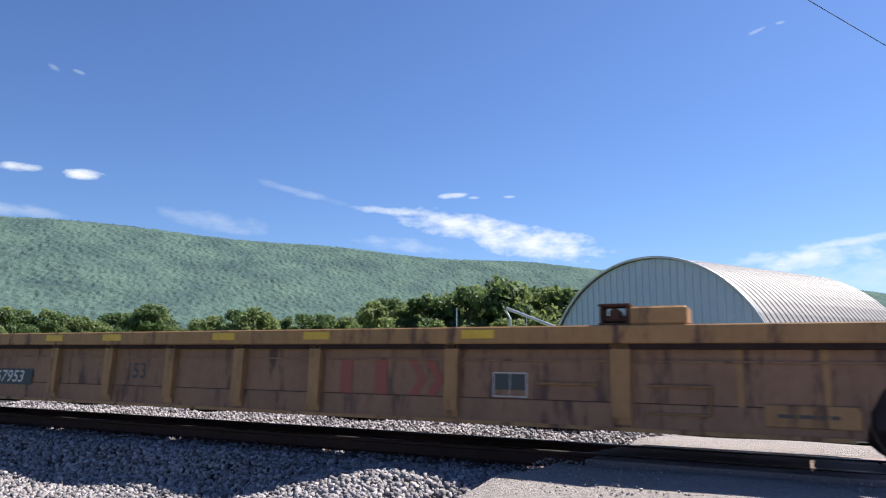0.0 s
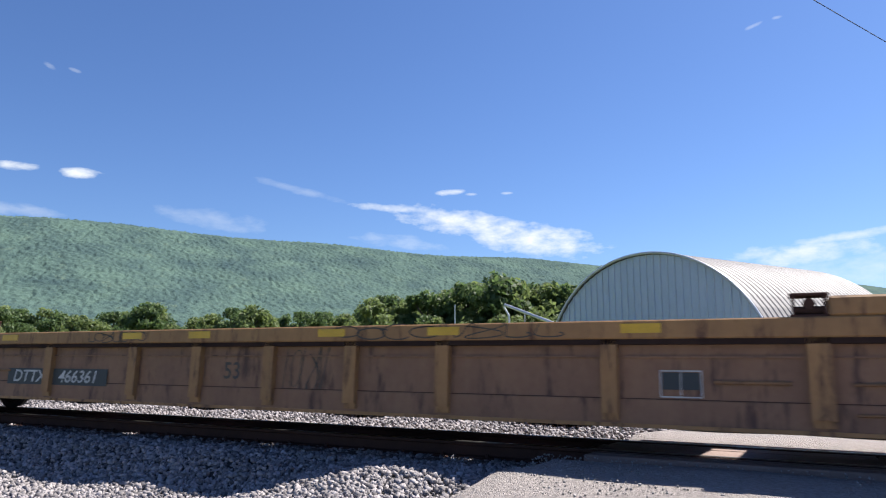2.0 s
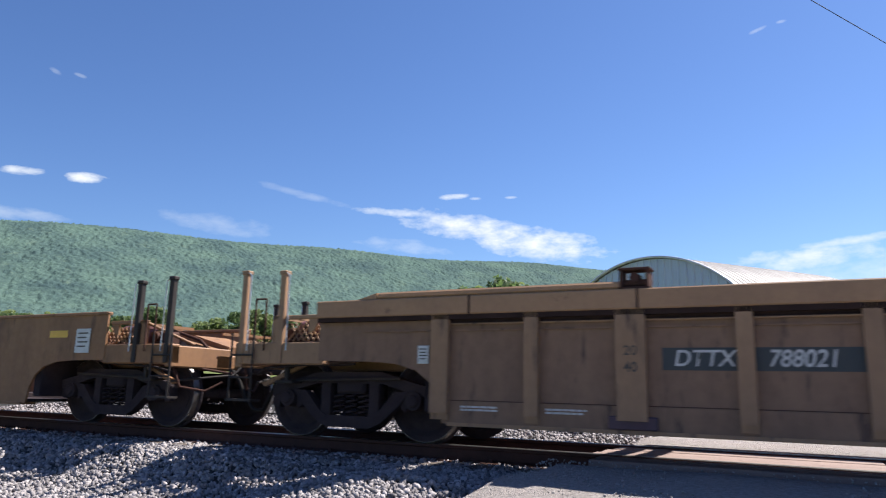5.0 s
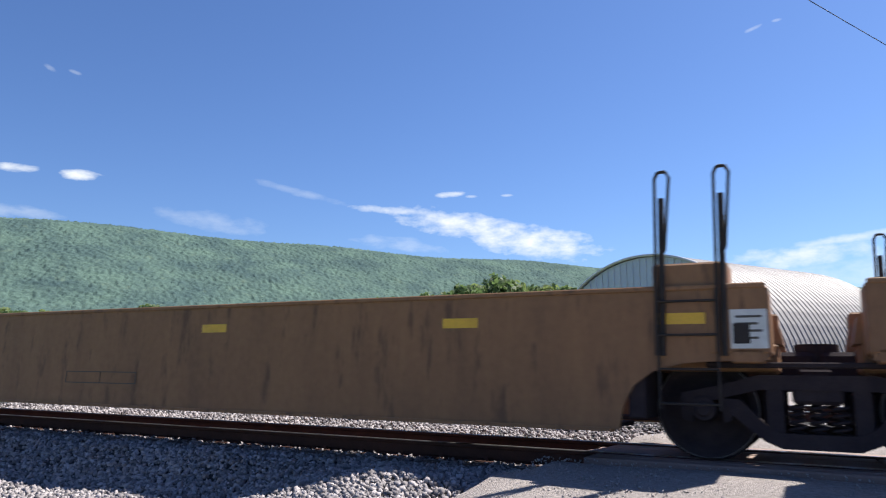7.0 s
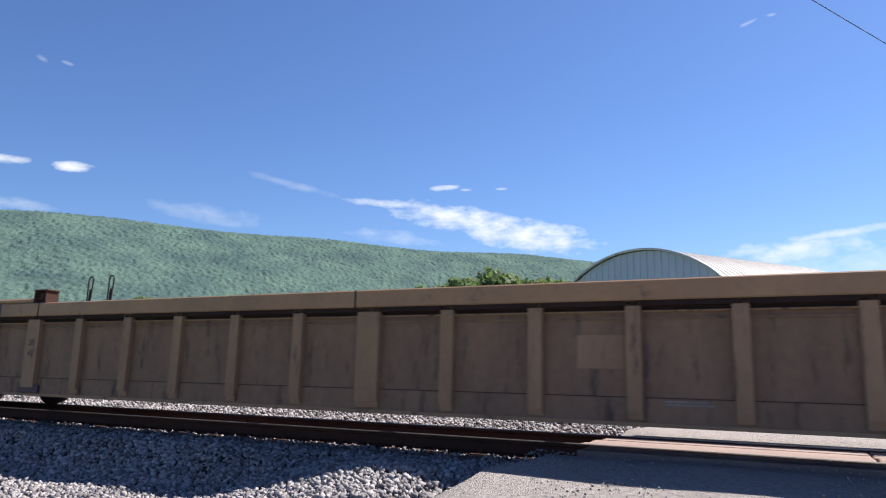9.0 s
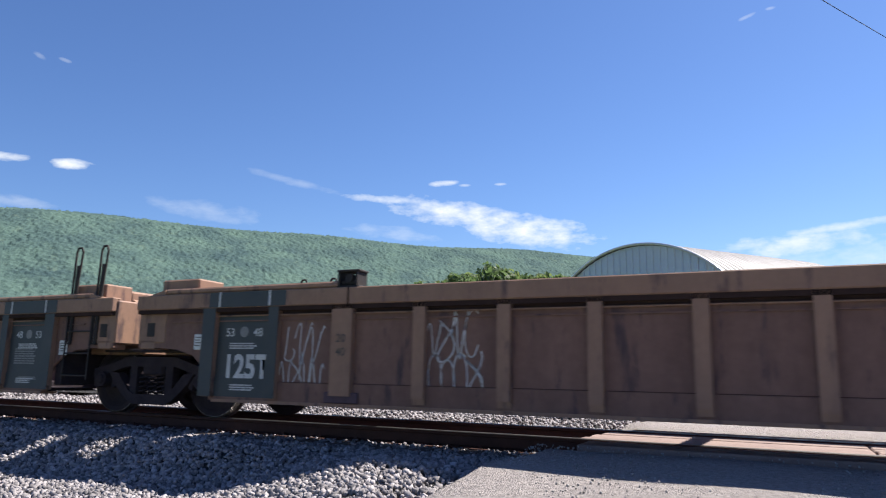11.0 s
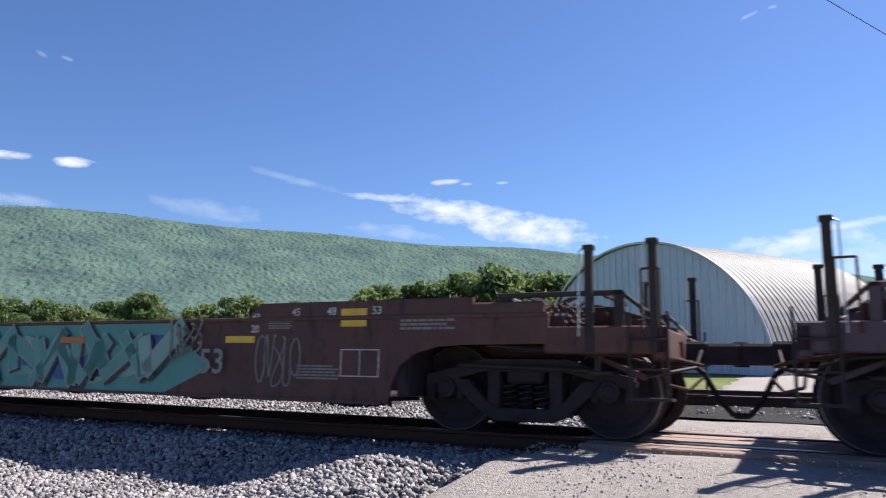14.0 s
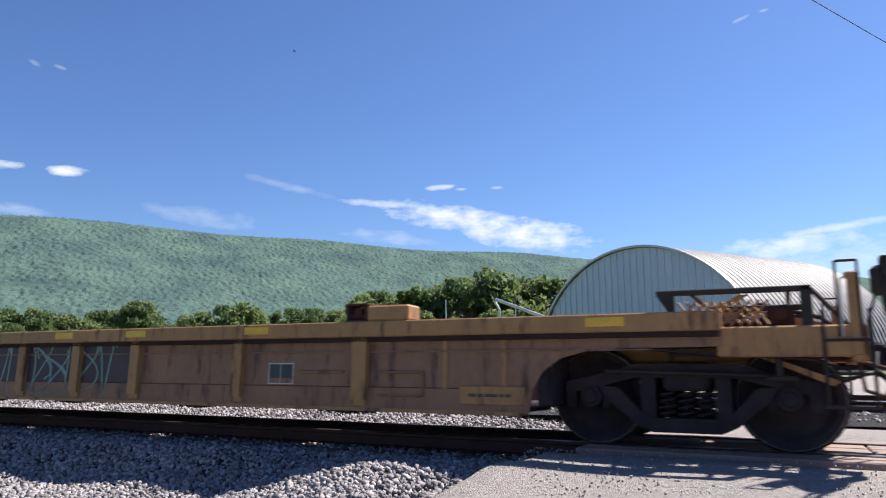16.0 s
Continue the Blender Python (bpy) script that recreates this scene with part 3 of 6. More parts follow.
def build_trees():
    r = random.Random(11)
    kinds = [make_tree(10, 3.4, 1, 3200, 0.36, LEAF), make_tree(9.4, 3.9, 2, 3400, 0.36, LEAF_B), make_tree(11, 3.7, 3, 3400, 0.38, LEAF), make_tree(7.5, 2.7, 4, 2400, 0.32, LEAF_B)]

    def place(az, dist, h, k, label, group):
        a = radians(az)
        trunk, crown = kinds[k]
        sc = h / (10, 9.4, 11, 7.5)[k]
        t = root("tree", pose(dist * math.sin(a), dist * math.cos(a), float(ground_z(0, 0)), 0, 0, r.uniform(0, 360)), label, "tree", group)
        t.scale = (sc * r.uniform(0.9, 1.15), sc * r.uniform(0.9, 1.15), sc)
        part("trunk", trunk, None, t)
        part("crown", crown, None, t)
    near = "broadleaf tree in full green leaf near the barn"
    tops = [(-34.5, 6.5), (-32.6, 8.3), (-31.0, 9.2), (-29.4, 8.6), (-28.0, 9.3), (-26.7, 9.0), (-25.2, 10.6), (-23.9, 11.3), (-22.4, 11.7), (-21.0, 10.9), (-19.6, 11.0), (-18.2, 10.8), (-16.9, 10.6), (-15.5, 10.4), (-14.0, 10.0)]
    for i, (az, h) in enumerate(tops):
        place(az, r.uniform(92, 104), h * 1.0, i % 4 if h > 8.4 else 3, near, "trees behind the field")
        place(az + r.uniform(-0.8, 0.8), r.uniform(106, 118), h * 0.98, (i + 1) % 3, near, "trees behind the field")
        place(az + r.uniform(-0.9, 0.9), r.uniform(86, 92), h * r.uniform(0.45, 0.65), 3, "bushy green young tree at the wood's edge", "young trees at the edge")
    far = "distant broadleaf tree in the valley tree line"
    az = -66.0
    while az < -31:
        place(az, r.uniform(165, 215), r.choice([6.5, 7.5, 8.5, 9.5, 10.5, 12]), r.randrange(4), far, "valley tree line")
        place(az + 0.5, r.uniform(240, 300), r.uniform(10, 16), r.randrange(4), far, "valley tree line")
        az += r.uniform(0.55, 1.15)
    az = -33.0
    while az < 12:
        place(az, r.uniform(240, 300), r.uniform(10, 15), r.randrange(4), far, "valley tree line")
        az += r.uniform(0.9, 1.6)


BARN_A, BARN_H, BARN_L = 6.6, 5.5 + 0.5, 13.0


def build_barn():
    """A round-roofed steel barn: corrugated end wall, arched ribbed roof."""
    b = root("arched_barn", Matrix.Translation((-6.6, 34.55, -0.5)) @ pose(0, 0, 0, 0, 0, -28), "round-roofed corrugated steel barn with pale end wall", "barn")
    w = 2 * BARN_A / 33

    def arch(t, grow=0.0):
        return (BARN_A + grow) * math.cos(t), (BARN_H + grow) * math.sin(t)
    # end wall of upright corrugated sheets
    x = -BARN_A + 0.02
    while x < BARN_A - 0.05:
        x1 = min(x + w, BARN_A - 0.02)
        z0, z1 = (BARN_H * math.sqrt(max(0.0, 1 - (q / BARN_A) ** 2)) - 0.02 for q in (x, x1))
        if max(z0, z1) > 0.15:
            m = x + (x1 - x) * 0.62
            m2 = x + (x1 - x) * 0.8
            zi = lambda q: BARN_H * math.sqrt(max(0.0, 1 - (q / BARN_A) ** 2)) - 0.02
            g = Geo()
            pts = [(x, 0.0), (m, 0.0), (m2, -0.055), (x1 - 0.02, -0.055), (x1, 0.0)]
            vs = [(q, y, 0) for q, y in pts] + [(q, y, max(0.02, zi(q))) for q, y in pts]
            vs += [(q, y + 0.03, 0) for q, y in pts] + [(q, y + 0.03, max(0.02, zi(q))) for q, y in pts]
            k = len(pts)
            fs = [[i, i + 1, i + k + 1, i + k] for i in range(k - 1)] + [[i + 2 * k, i + 3 * k, i + 3 * k + 1, i + 2 * k + 1] for i in range(k - 1)]
            part("wall_sheet", g.add(vs, fs), SHEET, b)
        x = x1
    # roof: ribs running over the arch, one course each
    courses, m = 32, 28
    step = BARN_L / courses
    for c in range(courses):
        y0 = -0.12 + c * step
        cross = [(y0, 0.0), (y0 + step * 0.3, 0.0), (y0 + step * 0.45, 0.035), (y0 + step * 0.8, 0.035), (y0 + step * 0.95, 0.0), (y0 + step, 0.0)]
        vs, fs = [], []
        for i in range(m + 1):
            t = math.pi * i / m
            for y, gr in cross:
                ax, az = arch(t, 0.04 + gr)
                vs.append((ax, y, az))
        k = len(cross)
        for i in range(m):
            for j in range(k - 1):
                fs.append([i * k + j, i * k + j + 1, (i + 1) * k + j + 1, (i + 1) * k + j])
        part("roof_course", Geo().add(vs, fs, False), ROOF, b)
    rim = Geo()
    pts = [(*arch(math.pi * i / 40, 0.06),) for i in range(41)]
    for (xa, za), (xb, zb) in zip(pts[:-1], pts[1:]):
        rim.cyl((xa, -0.14, za), (xb, -0.14, zb), 0.07, n=6)
    part("rim_trim", rim, GALV, b, "galvanised edge trim")
    back = Geo()
    poly = [arch(math.pi * i / 24) for i in range(25)]
    back.prism(poly, BARN_L - 0.2, BARN_L - 0.15)
    part("back_wall", back, SHEET, b)


def build_yard():
    # slanting grain auger with its drop spout
    a = root("grain_auger", pose(0, 0, 0), "white galvanised grain auger tube slanting beside the trees", "auger")

    def at(az, el, d):
        return Vector((d * math.sin(radians(az)), d * math.cos(radians(az)), EYE + d * math.tan(radians(el))))
    p, q = at(-21.75, 3.6, 46), at(-17.0, 1.75, 42)
    part("auger_tube", Geo().cyl(p, q, 0.10, n=12), GALV, a)
    part("drop_spout", Geo().tube([p, p + Vector((-0.03, 0, -0.2)), p + Vector((0.25, 0, -0.7)), p + Vector((0.28, 0, -1.3))], 0.075, n=8), GALV, a)
    part("support_leg", Geo().cyl(q, (q.x, q.y, -0.55), 0.06, n=8).cyl(p.lerp(q, 0.35), (p.lerp(q, 0.35).x, p.lerp(q, 0.35).y, -0.55), 0.035, n=8), GALV, a)
    post = root("field_post", pose(*at(-25.8, 0, 80).xy, -0.55), "thin grey post in front of the woods", "post")
    part("shaft", Geo().cyl((0, 0, 0), (0, 0, 6.6), 0.09, 0.06, n=8), GALV, post)
    # overhead cable
    c0, d = Vector((0.49, 15.0, 7.95)), Vector((1.46, 2.0, -0.45))
    pts = [c0 + d * k + Vector((0, 0, 0.012 * k * k)) for k in np.linspace(-7, 9, 33)]
    cable = root("overhead_cable", pose(0, 0, 0), "thin black overhead utility cable", "cable")
    part("strand", Geo().tube(pts, 0.0085, n=6), RUBBER, cable)


build_ground()
build_track(TRACK_Y, "railway_track", "single railway track on wooden ties, polished rail heads", z=TRACK_Z, cant=CANT)
build_track(14.6, "siding_track", "rusty siding track behind the main line", z=-0.04, ties=False, x0=-60, x1=60)
build_road()
build_crossing()
build_stones()
build_hill()
build_trees()
build_barn()
build_yard()


# ---- the train ----
SPEED = 22.85
FACE = -1.43          # outer face of the side sheet
TRAIN = []


def lettering(text, size, slant=0.0, bold=0.012):
    cu = bpy.data.curves.new("lettering", "FONT")
    cu.body, cu.size, cu.align_x, cu.align_y, cu.offset, cu.shear = text, size, "CENTER", "CENTER", size * bold, slant
    tmp = new("lettering", cu)
    bpy.context.view_layer.update()
    me = bpy.data.meshes.new_from_object(tmp.evaluated_get(bpy.context.evaluated_depsgraph_get()))
    bpy.data.objects.remove(tmp)
    bpy.data.curves.remove(cu)
    return me


def write(unit, text, x, z, h, material, y=FACE - 0.004, wide=1.0, label="", slant=0.0, bold=0.012):
    key = ("lettering", text, h, slant, material.name)
    if key not in SHARED:
        me = lettering(text, h / 0.72, slant, bold)
        me.materials.clear()
        me.materials.append(material)
        SHARED[key] = me
    ob = part("lettering", SHARED[key], None, unit, label, at=pose(x, y, z, 90, 0, 0) @ Matrix.Diagonal((wide, 1, 1, 1)))
    return ob


def bars(unit, x0, x1, z, h, n, material, y=FACE - 0.004, seed=0):
    """Small print: rows of short bars."""
    r = random.Random(seed)
    g = Geo()
    for i in range(n):
        zz, x = z - i * h * 1.7, x0
        end = x1 - r.uniform(0, 0.25) * (x1 - x0)
        while x < end:
            w = r.uniform(1.5, 5) * h
            g.box(x, min(x + w, x1), y, y + 0.003, zz - h / 2, zz + h / 2)
            x += w + 0.6 * h
    return part("small_print", g, material, unit, "rows of small stencilled print")


def mark(unit, x, z, h, n, material, y=FACE - 0.004):
    """An owner's mark of n letters, as plain upright bars."""
    g = Geo()
    for i in range(n):
        a = x + i * h * 0.95
        for k in (0, 0.5):
            g.box(a + k * h, a + (k + 0.17) * h, y, y + 0.003, z - h / 2, z + h / 2)
        g.box(a + 0.17 * h, a + 0.5 * h, y, y + 0.003, z - (0.5 if i % 2 else -0.36) * h, z - (0.36 if i % 2 else -0.5) * h)
    return part("owner_mark", g, material, unit, "owner's mark as plain bars")


def strip(unit, x0, x1, z0, z1, material, name="reflector", y=FACE - 0.006, label=""):
    return part(name, Geo().box(x0, x1, y, y + 0.005, z0, z1), material, unit, label)


def placard(unit, x, z, w, h):
    p = part("placard", Geo().box(x - w / 2, x + w / 2, FACE - 0.012, FACE - 0.004, z - h / 2, z + h / 2, 0.003), PLACARD, unit, "white paper placard")
    g = Geo()
    for i in range(4):
        g.box(x - w * 0.35, x + w * (0.35 - 0.1 * (i % 2)), FACE - 0.0135, FACE - 0.012, z + h * (0.28 - 0.18 * i), z + h * (0.34 - 0.18 * i))
    part("print", g, DARKP, p)


def ribbon(g, pts, w, y):
    """A painted stroke along points (x, z)."""
    for (ax, az), (bx, bz) in zip(pts[:-1], pts[1:]):
        d = Vector((bx - ax, bz - az))
        if d.length < 1e-6:
            continue
        n = Vector((-d.y, d.x)).normalized() * w / 2
        e = d.normalized() * w * 0.3
        g.add([(ax - e.x + n.x, y, az - e.y + n.y), (ax - e.x - n.x, y, az - e.y - n.y), (bx + e.x - n.x, y, bz + e.y - n.y), (bx + e.x + n.x, y, bz + e.y + n.y)], [(0, 1, 2, 3)])


def scrawl(unit, x0, x1, z0, z1, seed, material, w=0.022, letters=6, y=FACE - 0.004, label="illegible sprayed scrawl"):
    """Loose sprayed loops and strokes with no letters in them."""
    r = random.Random(seed)
    g = Geo()
    rows = max(1, min(3, round((z1 - z0) / (x1 - x0) * 1.7)))
    high = (z1 - z0) / rows
    for row in range(rows):
        n = letters if rows == 1 else max(3, letters - 1 + r.randint(-1, 0))
        lean = r.uniform(-0.08, 0.12)
        a, b = x0 + r.uniform(0, 0.12) * (x1 - x0), x1 - r.uniform(0, 0.15) * (x1 - x0)
        for i in range(n):
            cx, cz = a + (b - a) * (i + 0.5) / n, z0 + high * (row + 0.5) + r.uniform(-0.1, 0.1) * high
            hw, hh = 0.72 * (b - a) / n, 0.6 * high * r.uniform(0.75, 1.2)
            kind = r.randint(0, 3)
            if kind == 0:
                th = np.linspace(r.uniform(0, 2), r.uniform(5.5, 8.5), 16)
                pts = [(math.cos(q) * (1 - 0.05 * q), math.sin(q) * 0.9) for q in th]
            elif kind == 1:
                pts = [(0.9 * math.sin(q * 1.7 + 0.5), 1.05 * math.cos(q) * (1 - 0.06 * q)) for q in np.linspace(0.3, r.uniform(6, 9), 22)]
            elif kind == 2:
                pts = [(-0.9 + 1.8 * q, 0.9 * math.sin(q * 8.5 + r.uniform(-0.3, 0.3))) for q in np.linspace(0, 1, 16)]
            else:
                pts = [(-0.4, 1.0), (-0.5 + r.uniform(-0.2, 0.2), -0.6)] + [(0.1 + 0.6 * math.sin(q), -0.6 - 0.4 * math.cos(q)) for q in np.linspace(-1, 2.4, 8)]
            ribbon(g, [(cx + hw * p + lean * hh * q, cz + hh * q) for p, q in pts], w * r.uniform(0.65, 0.9), y)
    return part("graffiti", g, material, unit, label)


def hanging_hose(unit, x, z, wide, deep):
    """A heavy hose that sags in a V from the chord, with a coupling at its low point."""
    pts = [(0.0, 0.0), (0.12, -0.34), (0.30, -0.72), (0.44, -0.93), (0.52, -1.0), (0.60, -0.98), (0.74, -0.72), (0.90, -0.28), (1.0, 0.0)]
    line = [(x + wide * a, FACE - 0.10, z + deep * b) for a, b in pts]
    ob = part("drooping_hose", Geo().tube(line, 0.03, n=8), RUBBER, unit, "black hose hanging in a loop")
    m = x + wide * 0.53
    part("hose_coupling", Geo().box(m - 0.13, m + 0.13, FACE - 0.15, FACE - 0.06, z - deep * 1.13, z - deep * 0.93, 0.03), RUBBER, ob, "dark hose coupling")


def blob(x, z, rx, rz, r, n=9, rough=0.25):
    return [(x + rx * math.cos(6.283 * i / n) * (1 + r.uniform(-rough, rough)), z + rz * math.sin(6.283 * i / n) * (1 + r.uniform(-rough, rough))) for i in range(n)]


def patch(unit, poly, material, y, label=""):
    return part("painted_patch", Geo().prism(poly, y, y + 0.0008), material, unit, label)


# -- parts that many cars share
def wheel_geo():
    prof = [(0.0, -0.075), (0.10, -0.075), (0.12, -0.045), (0.33, -0.02), (0.385, -0.06), (0.452, -0.062)]
    return Geo().lathe(prof + [(0.458, 0.03), (0.485, 0.045), (0.485, 0.068), (0.38, 0.07), (0.33, 0.03), (0.10, 0.05), (0.0, 0.05)], n=28)


def tread_geo():
    return Geo().lathe([(0.446, -0.064), (0.4535, -0.063), (0.459, 0.028)], n=28)


def frame_geo():
    g = Geo()
    # upper bow, lower bow, columns and pedestals
    g.prism([(-1.12, 0.60), (-1.12, 0.48), (-0.80, 0.55), (-0.45, 0.64), (0.45, 0.64), (0.80, 0.55), (1.12, 0.48), (1.12, 0.60), (0.80, 0.67), (0.45, 0.77), (-0.45, 0.77), (-0.80, 0.67)], -0.07, 0.07)
    g.prism([(-0.80, 0.56), (-0.70, 0.42), (-0.44, 0.20), (-0.30, 0.14), (0.30, 0.14), (0.44, 0.20), (0.70, 0.42), (0.80, 0.56), (0.62, 0.55), (0.40, 0.32), (0.30, 0.27), (-0.30, 0.27), (-0.40, 0.32), (-0.62, 0.55)], -0.08, 0.06)
    for s in (-1, 1):
        g.prism([(s * 0.40, 0.28), (s * 0.27, 0.26), (s * 0.27, 0.66), (s * 0.40, 0.66)], -0.06, 0.06)
        g.prism([(s * 0.66, 0.52), (s * 0.70, 0.36), (s * 0.76, 0.34), (s * 0.78, 0.58)], -0.05, 0.05)
        g.prism([(s * 1.14, 0.56), (s * 1.12, 0.36), (s * 1.03, 0.34), (s * 1.02, 0.58)], -0.05, 0.05)
    return g


def spring_geo():
    g = Geo()
    for k in range(3):
        x = -0.17 + 0.17 * k
        pts = [(x + 0.062 * math.cos(a), 0.062 * math.sin(a), 0.27 + 0.24 * a / 25.2) for a in np.linspace(0, 25.2, 34)]
        g.tube(pts, 0.014, n=5)
    return g


def cap_geo():
    return Geo().cyl((0, -0.13, 0.46), (0, 0.02, 0.46), 0.105, 0.115, n=14).cyl((0, -0.155, 0.46), (0, -0.13, 0.46), 0.06, 0.075, n=10)


def truck(unit, x, base=1.75):
    t = part("truck", shared("bolster", STEEL, lambda: Geo().box(-0.2, 0.2, -1.05, 1.05, 0.52, 0.74, 0.03).box(-0.14, 0.14, -0.5, 0.5, 0.74, 0.84, 0.02)), None, unit, "grimy cast steel two-axle truck", at=pose(x, 0, 0))
    for s in (-1, 1):
        flip = pose(0, s * 1.0, 0, 0, 0, 0 if s < 0 else 180)
        part("side_frame", shared("side_frame", STEEL, frame_geo), None, t, at=flip)
        part("spring_set", shared("spring_set", STEEL, spring_geo), None, t, at=pose(0, s * 1.0, 0))
        part("brake_beam", shared("brake_beam", STEEL, lambda: Geo().box(-0.06, 0.06, -0.6, 0.6, 0.3, 0.4, 0.02).box(-0.03, 0.09, -0.78, -0.64, 0.3, 0.62, 0.02).box(-0.03, 0.09, 0.64, 0.78, 0.3, 0.62, 0.02)), None, t, at=pose(s * 0.36, 0, 0.02, 0, 0, 0 if s > 0 else 180))
    for a in (-1, 1):
        part("axle", shared("axle", STEEL, lambda: Geo().cyl((0, -1.0, 0.46), (0, 1.0, 0.46), 0.075, n=12)), None, t, at=pose(a * base / 2, 0, 0))
        for s in (-1, 1):
            m = pose(a * base / 2, s * 0.755, 0.457, 0, 0, 0 if s < 0 else 180)
            part("wheel", shared("wheel", STEEL, wheel_geo), None, t, at=m)
            part("wheel_tread", shared("wheel_tread", TREAD, tread_geo), None, t, at=m)
            part("bearing_cap", shared("bearing_cap", STEEL, cap_geo), None, t, at=pose(a * base / 2, s * 0.98, 0, 0, 0, 0 if s < 0 else 180))
    return t


def rib_geo(w, top, low):
    def make():
        g = Geo()
        g.prism([(-w / 2, low + 0.06), (w / 2, low + 0.06), (w / 2, top), (-w / 2, top)], FACE - 0.075, FACE)
        g.prism([(-w / 2, low), (w / 2, low), (w / 2, low + 0.06), (-w / 2, low + 0.06)], FACE - 0.04, FACE)
        return g
    return make


def lock_geo():
    """A container lock: two cheeks, a pin and a handle."""
    g = Geo()
    for x in (-0.12, 0.12):
        g.prism([(x - 0.012, 0), (x + 0.012, 0), (x + 0.012, 0.19), (x - 0.012, 0.19)], -1.50, -1.30)
    g.box(-0.15, 0.15, -1.5, -1.3, 0.175, 0.2, 0.006)
    g.cyl((-0.11, -1.42, 0.06), (0.11, -1.42, 0.06), 0.035, n=10)
    g.box(-0.15, 0.15, -1.5, -1.28, -0.01, 0.02, 0.005)
    g.cyl((0.0, -1.47, 0.11), (0.0, -1.33, 0.11), 0.05, n=10)
    return g


def lock_block_geo():
    """An upright hinged lock turned up over the chord."""
    g = Geo()
    for y in (-1.48, -1.33):
        g.prism([(-0.13, 0.0), (-0.07, 0.0), (-0.03, 0.16), (-0.03, 0.24), (0.05, 0.24), (0.05, 0.30), (-0.07, 0.30), (-0.10, 0.24)], y, y + 0.03)
        g.prism([(0.02, 0.0), (0.13, 0.0), (0.10, 0.06), (0.10, 0.28), (0.05, 0.30), (0.04, 0.1)], y, y + 0.03)
    g.box(-0.09, 0.10, -1.46, -1.32, 0.12, 0.2, 0.012).box(-0.07, 0.09, -1.47, -1.31, 0.28, 0.315, 0.01)
    g.cyl((0.0, -1.5, 0.05), (0.0, -1.3, 0.05), 0.05, n=10)
    return g.prism([(0.12, 0.0), (0.27, 0.0), (0.2, 0.08), (0.12, 0.11)], -1.48, -1.40)


def side_poly(zb, top, ends):
    """Outline of a side: flat sill, arches over the trucks, full height to the ends."""
    arch = [(7.62, 0.0), (7.66, 0.22), (7.76, 0.40), (7.94, 0.53), (8.2, 0.60), (8.5, 0.62)]
    xr, xl = ends[1], ends[0]
    right = [(x, zb + d) for x, d in arch] + [(xr, zb + 0.63), (xr, top)]
    left = [(-x, zb + d) for x, d in arch] + [(-xl, zb + 0.63), (-xl, top)]
    return right + left[::-1]


def loop_post(unit, x, y, z0, z1, lean=0.06):
    g = Geo().tube([(x, y, z0), (x + lean * 0.5, y, z1 - 0.06), (x + lean * 0.5 + 0.03, y, z1), (x + lean * 0.5 + 0.1, y, z1), (x + lean * 0.5 + 0.13, y, z1 - 0.06), (x + lean + 0.04, y, z1 - 0.75), (x + lean + 0.0, y, z1 - 0.8)], 0.016, n=6)
    g.cyl((x + 0.05, y + 0.02, z0), (x + 0.08, y + 0.02, z1 - 0.25), 0.028, n=8)
    return part("grab_post", g, DARK, unit, "tall looped black grab rail")


def brake_stand(unit, x, s, material, up=0.0):
    zc = 1.52 + up
    g = Geo().box(x - 0.05, x + 0.05, -1.32, -1.2, 0.85, zc - 0.3, 0.01).prism([(x - 0.07, zc - 0.36), (x + 0.05, zc - 0.36), (x + 0.12, zc - 0.1), (x + 0.1, zc + 0.12), (x - 0.08, zc + 0.12), (x - 0.1, zc - 0.1)], -1.36, -1.2)
    g.box(x - 0.16, x - 0.06, -1.38, -1.22, zc - 0.2, zc + 0.04, 0.03).cyl((x, -1.42, zc), (x, -1.2, zc), 0.09, n=12)
    g.tube([(x - 0.12, -1.3, zc - 0.15), (x - 0.2, -1.3, zc - 0.4), (x - 0.18, -1.28, 0.8)], 0.014)
    st = part("brake_stand", g, DARK, unit, "black hand brake housing")
    w = Geo()
    pts = [(x + 0.05 + 0.08 * math.cos(a), -1.4 + 0.22 * math.cos(a), zc + 0.26 * math.sin(a)) for a in np.linspace(0, 6.2832, 22)]
    w.tube(pts, 0.016, n=6)
    for a in (0, 1.57, 3.14, 4.71):
        w.cyl((x + 0.05, -1.4, zc), (x + 0.05 + 0.08 * math.cos(a), -1.4 + 0.22 * math.cos(a), zc + 0.26 * math.sin(a)), 0.011, n=5)
    part("brake_wheel", w, DARK, st)


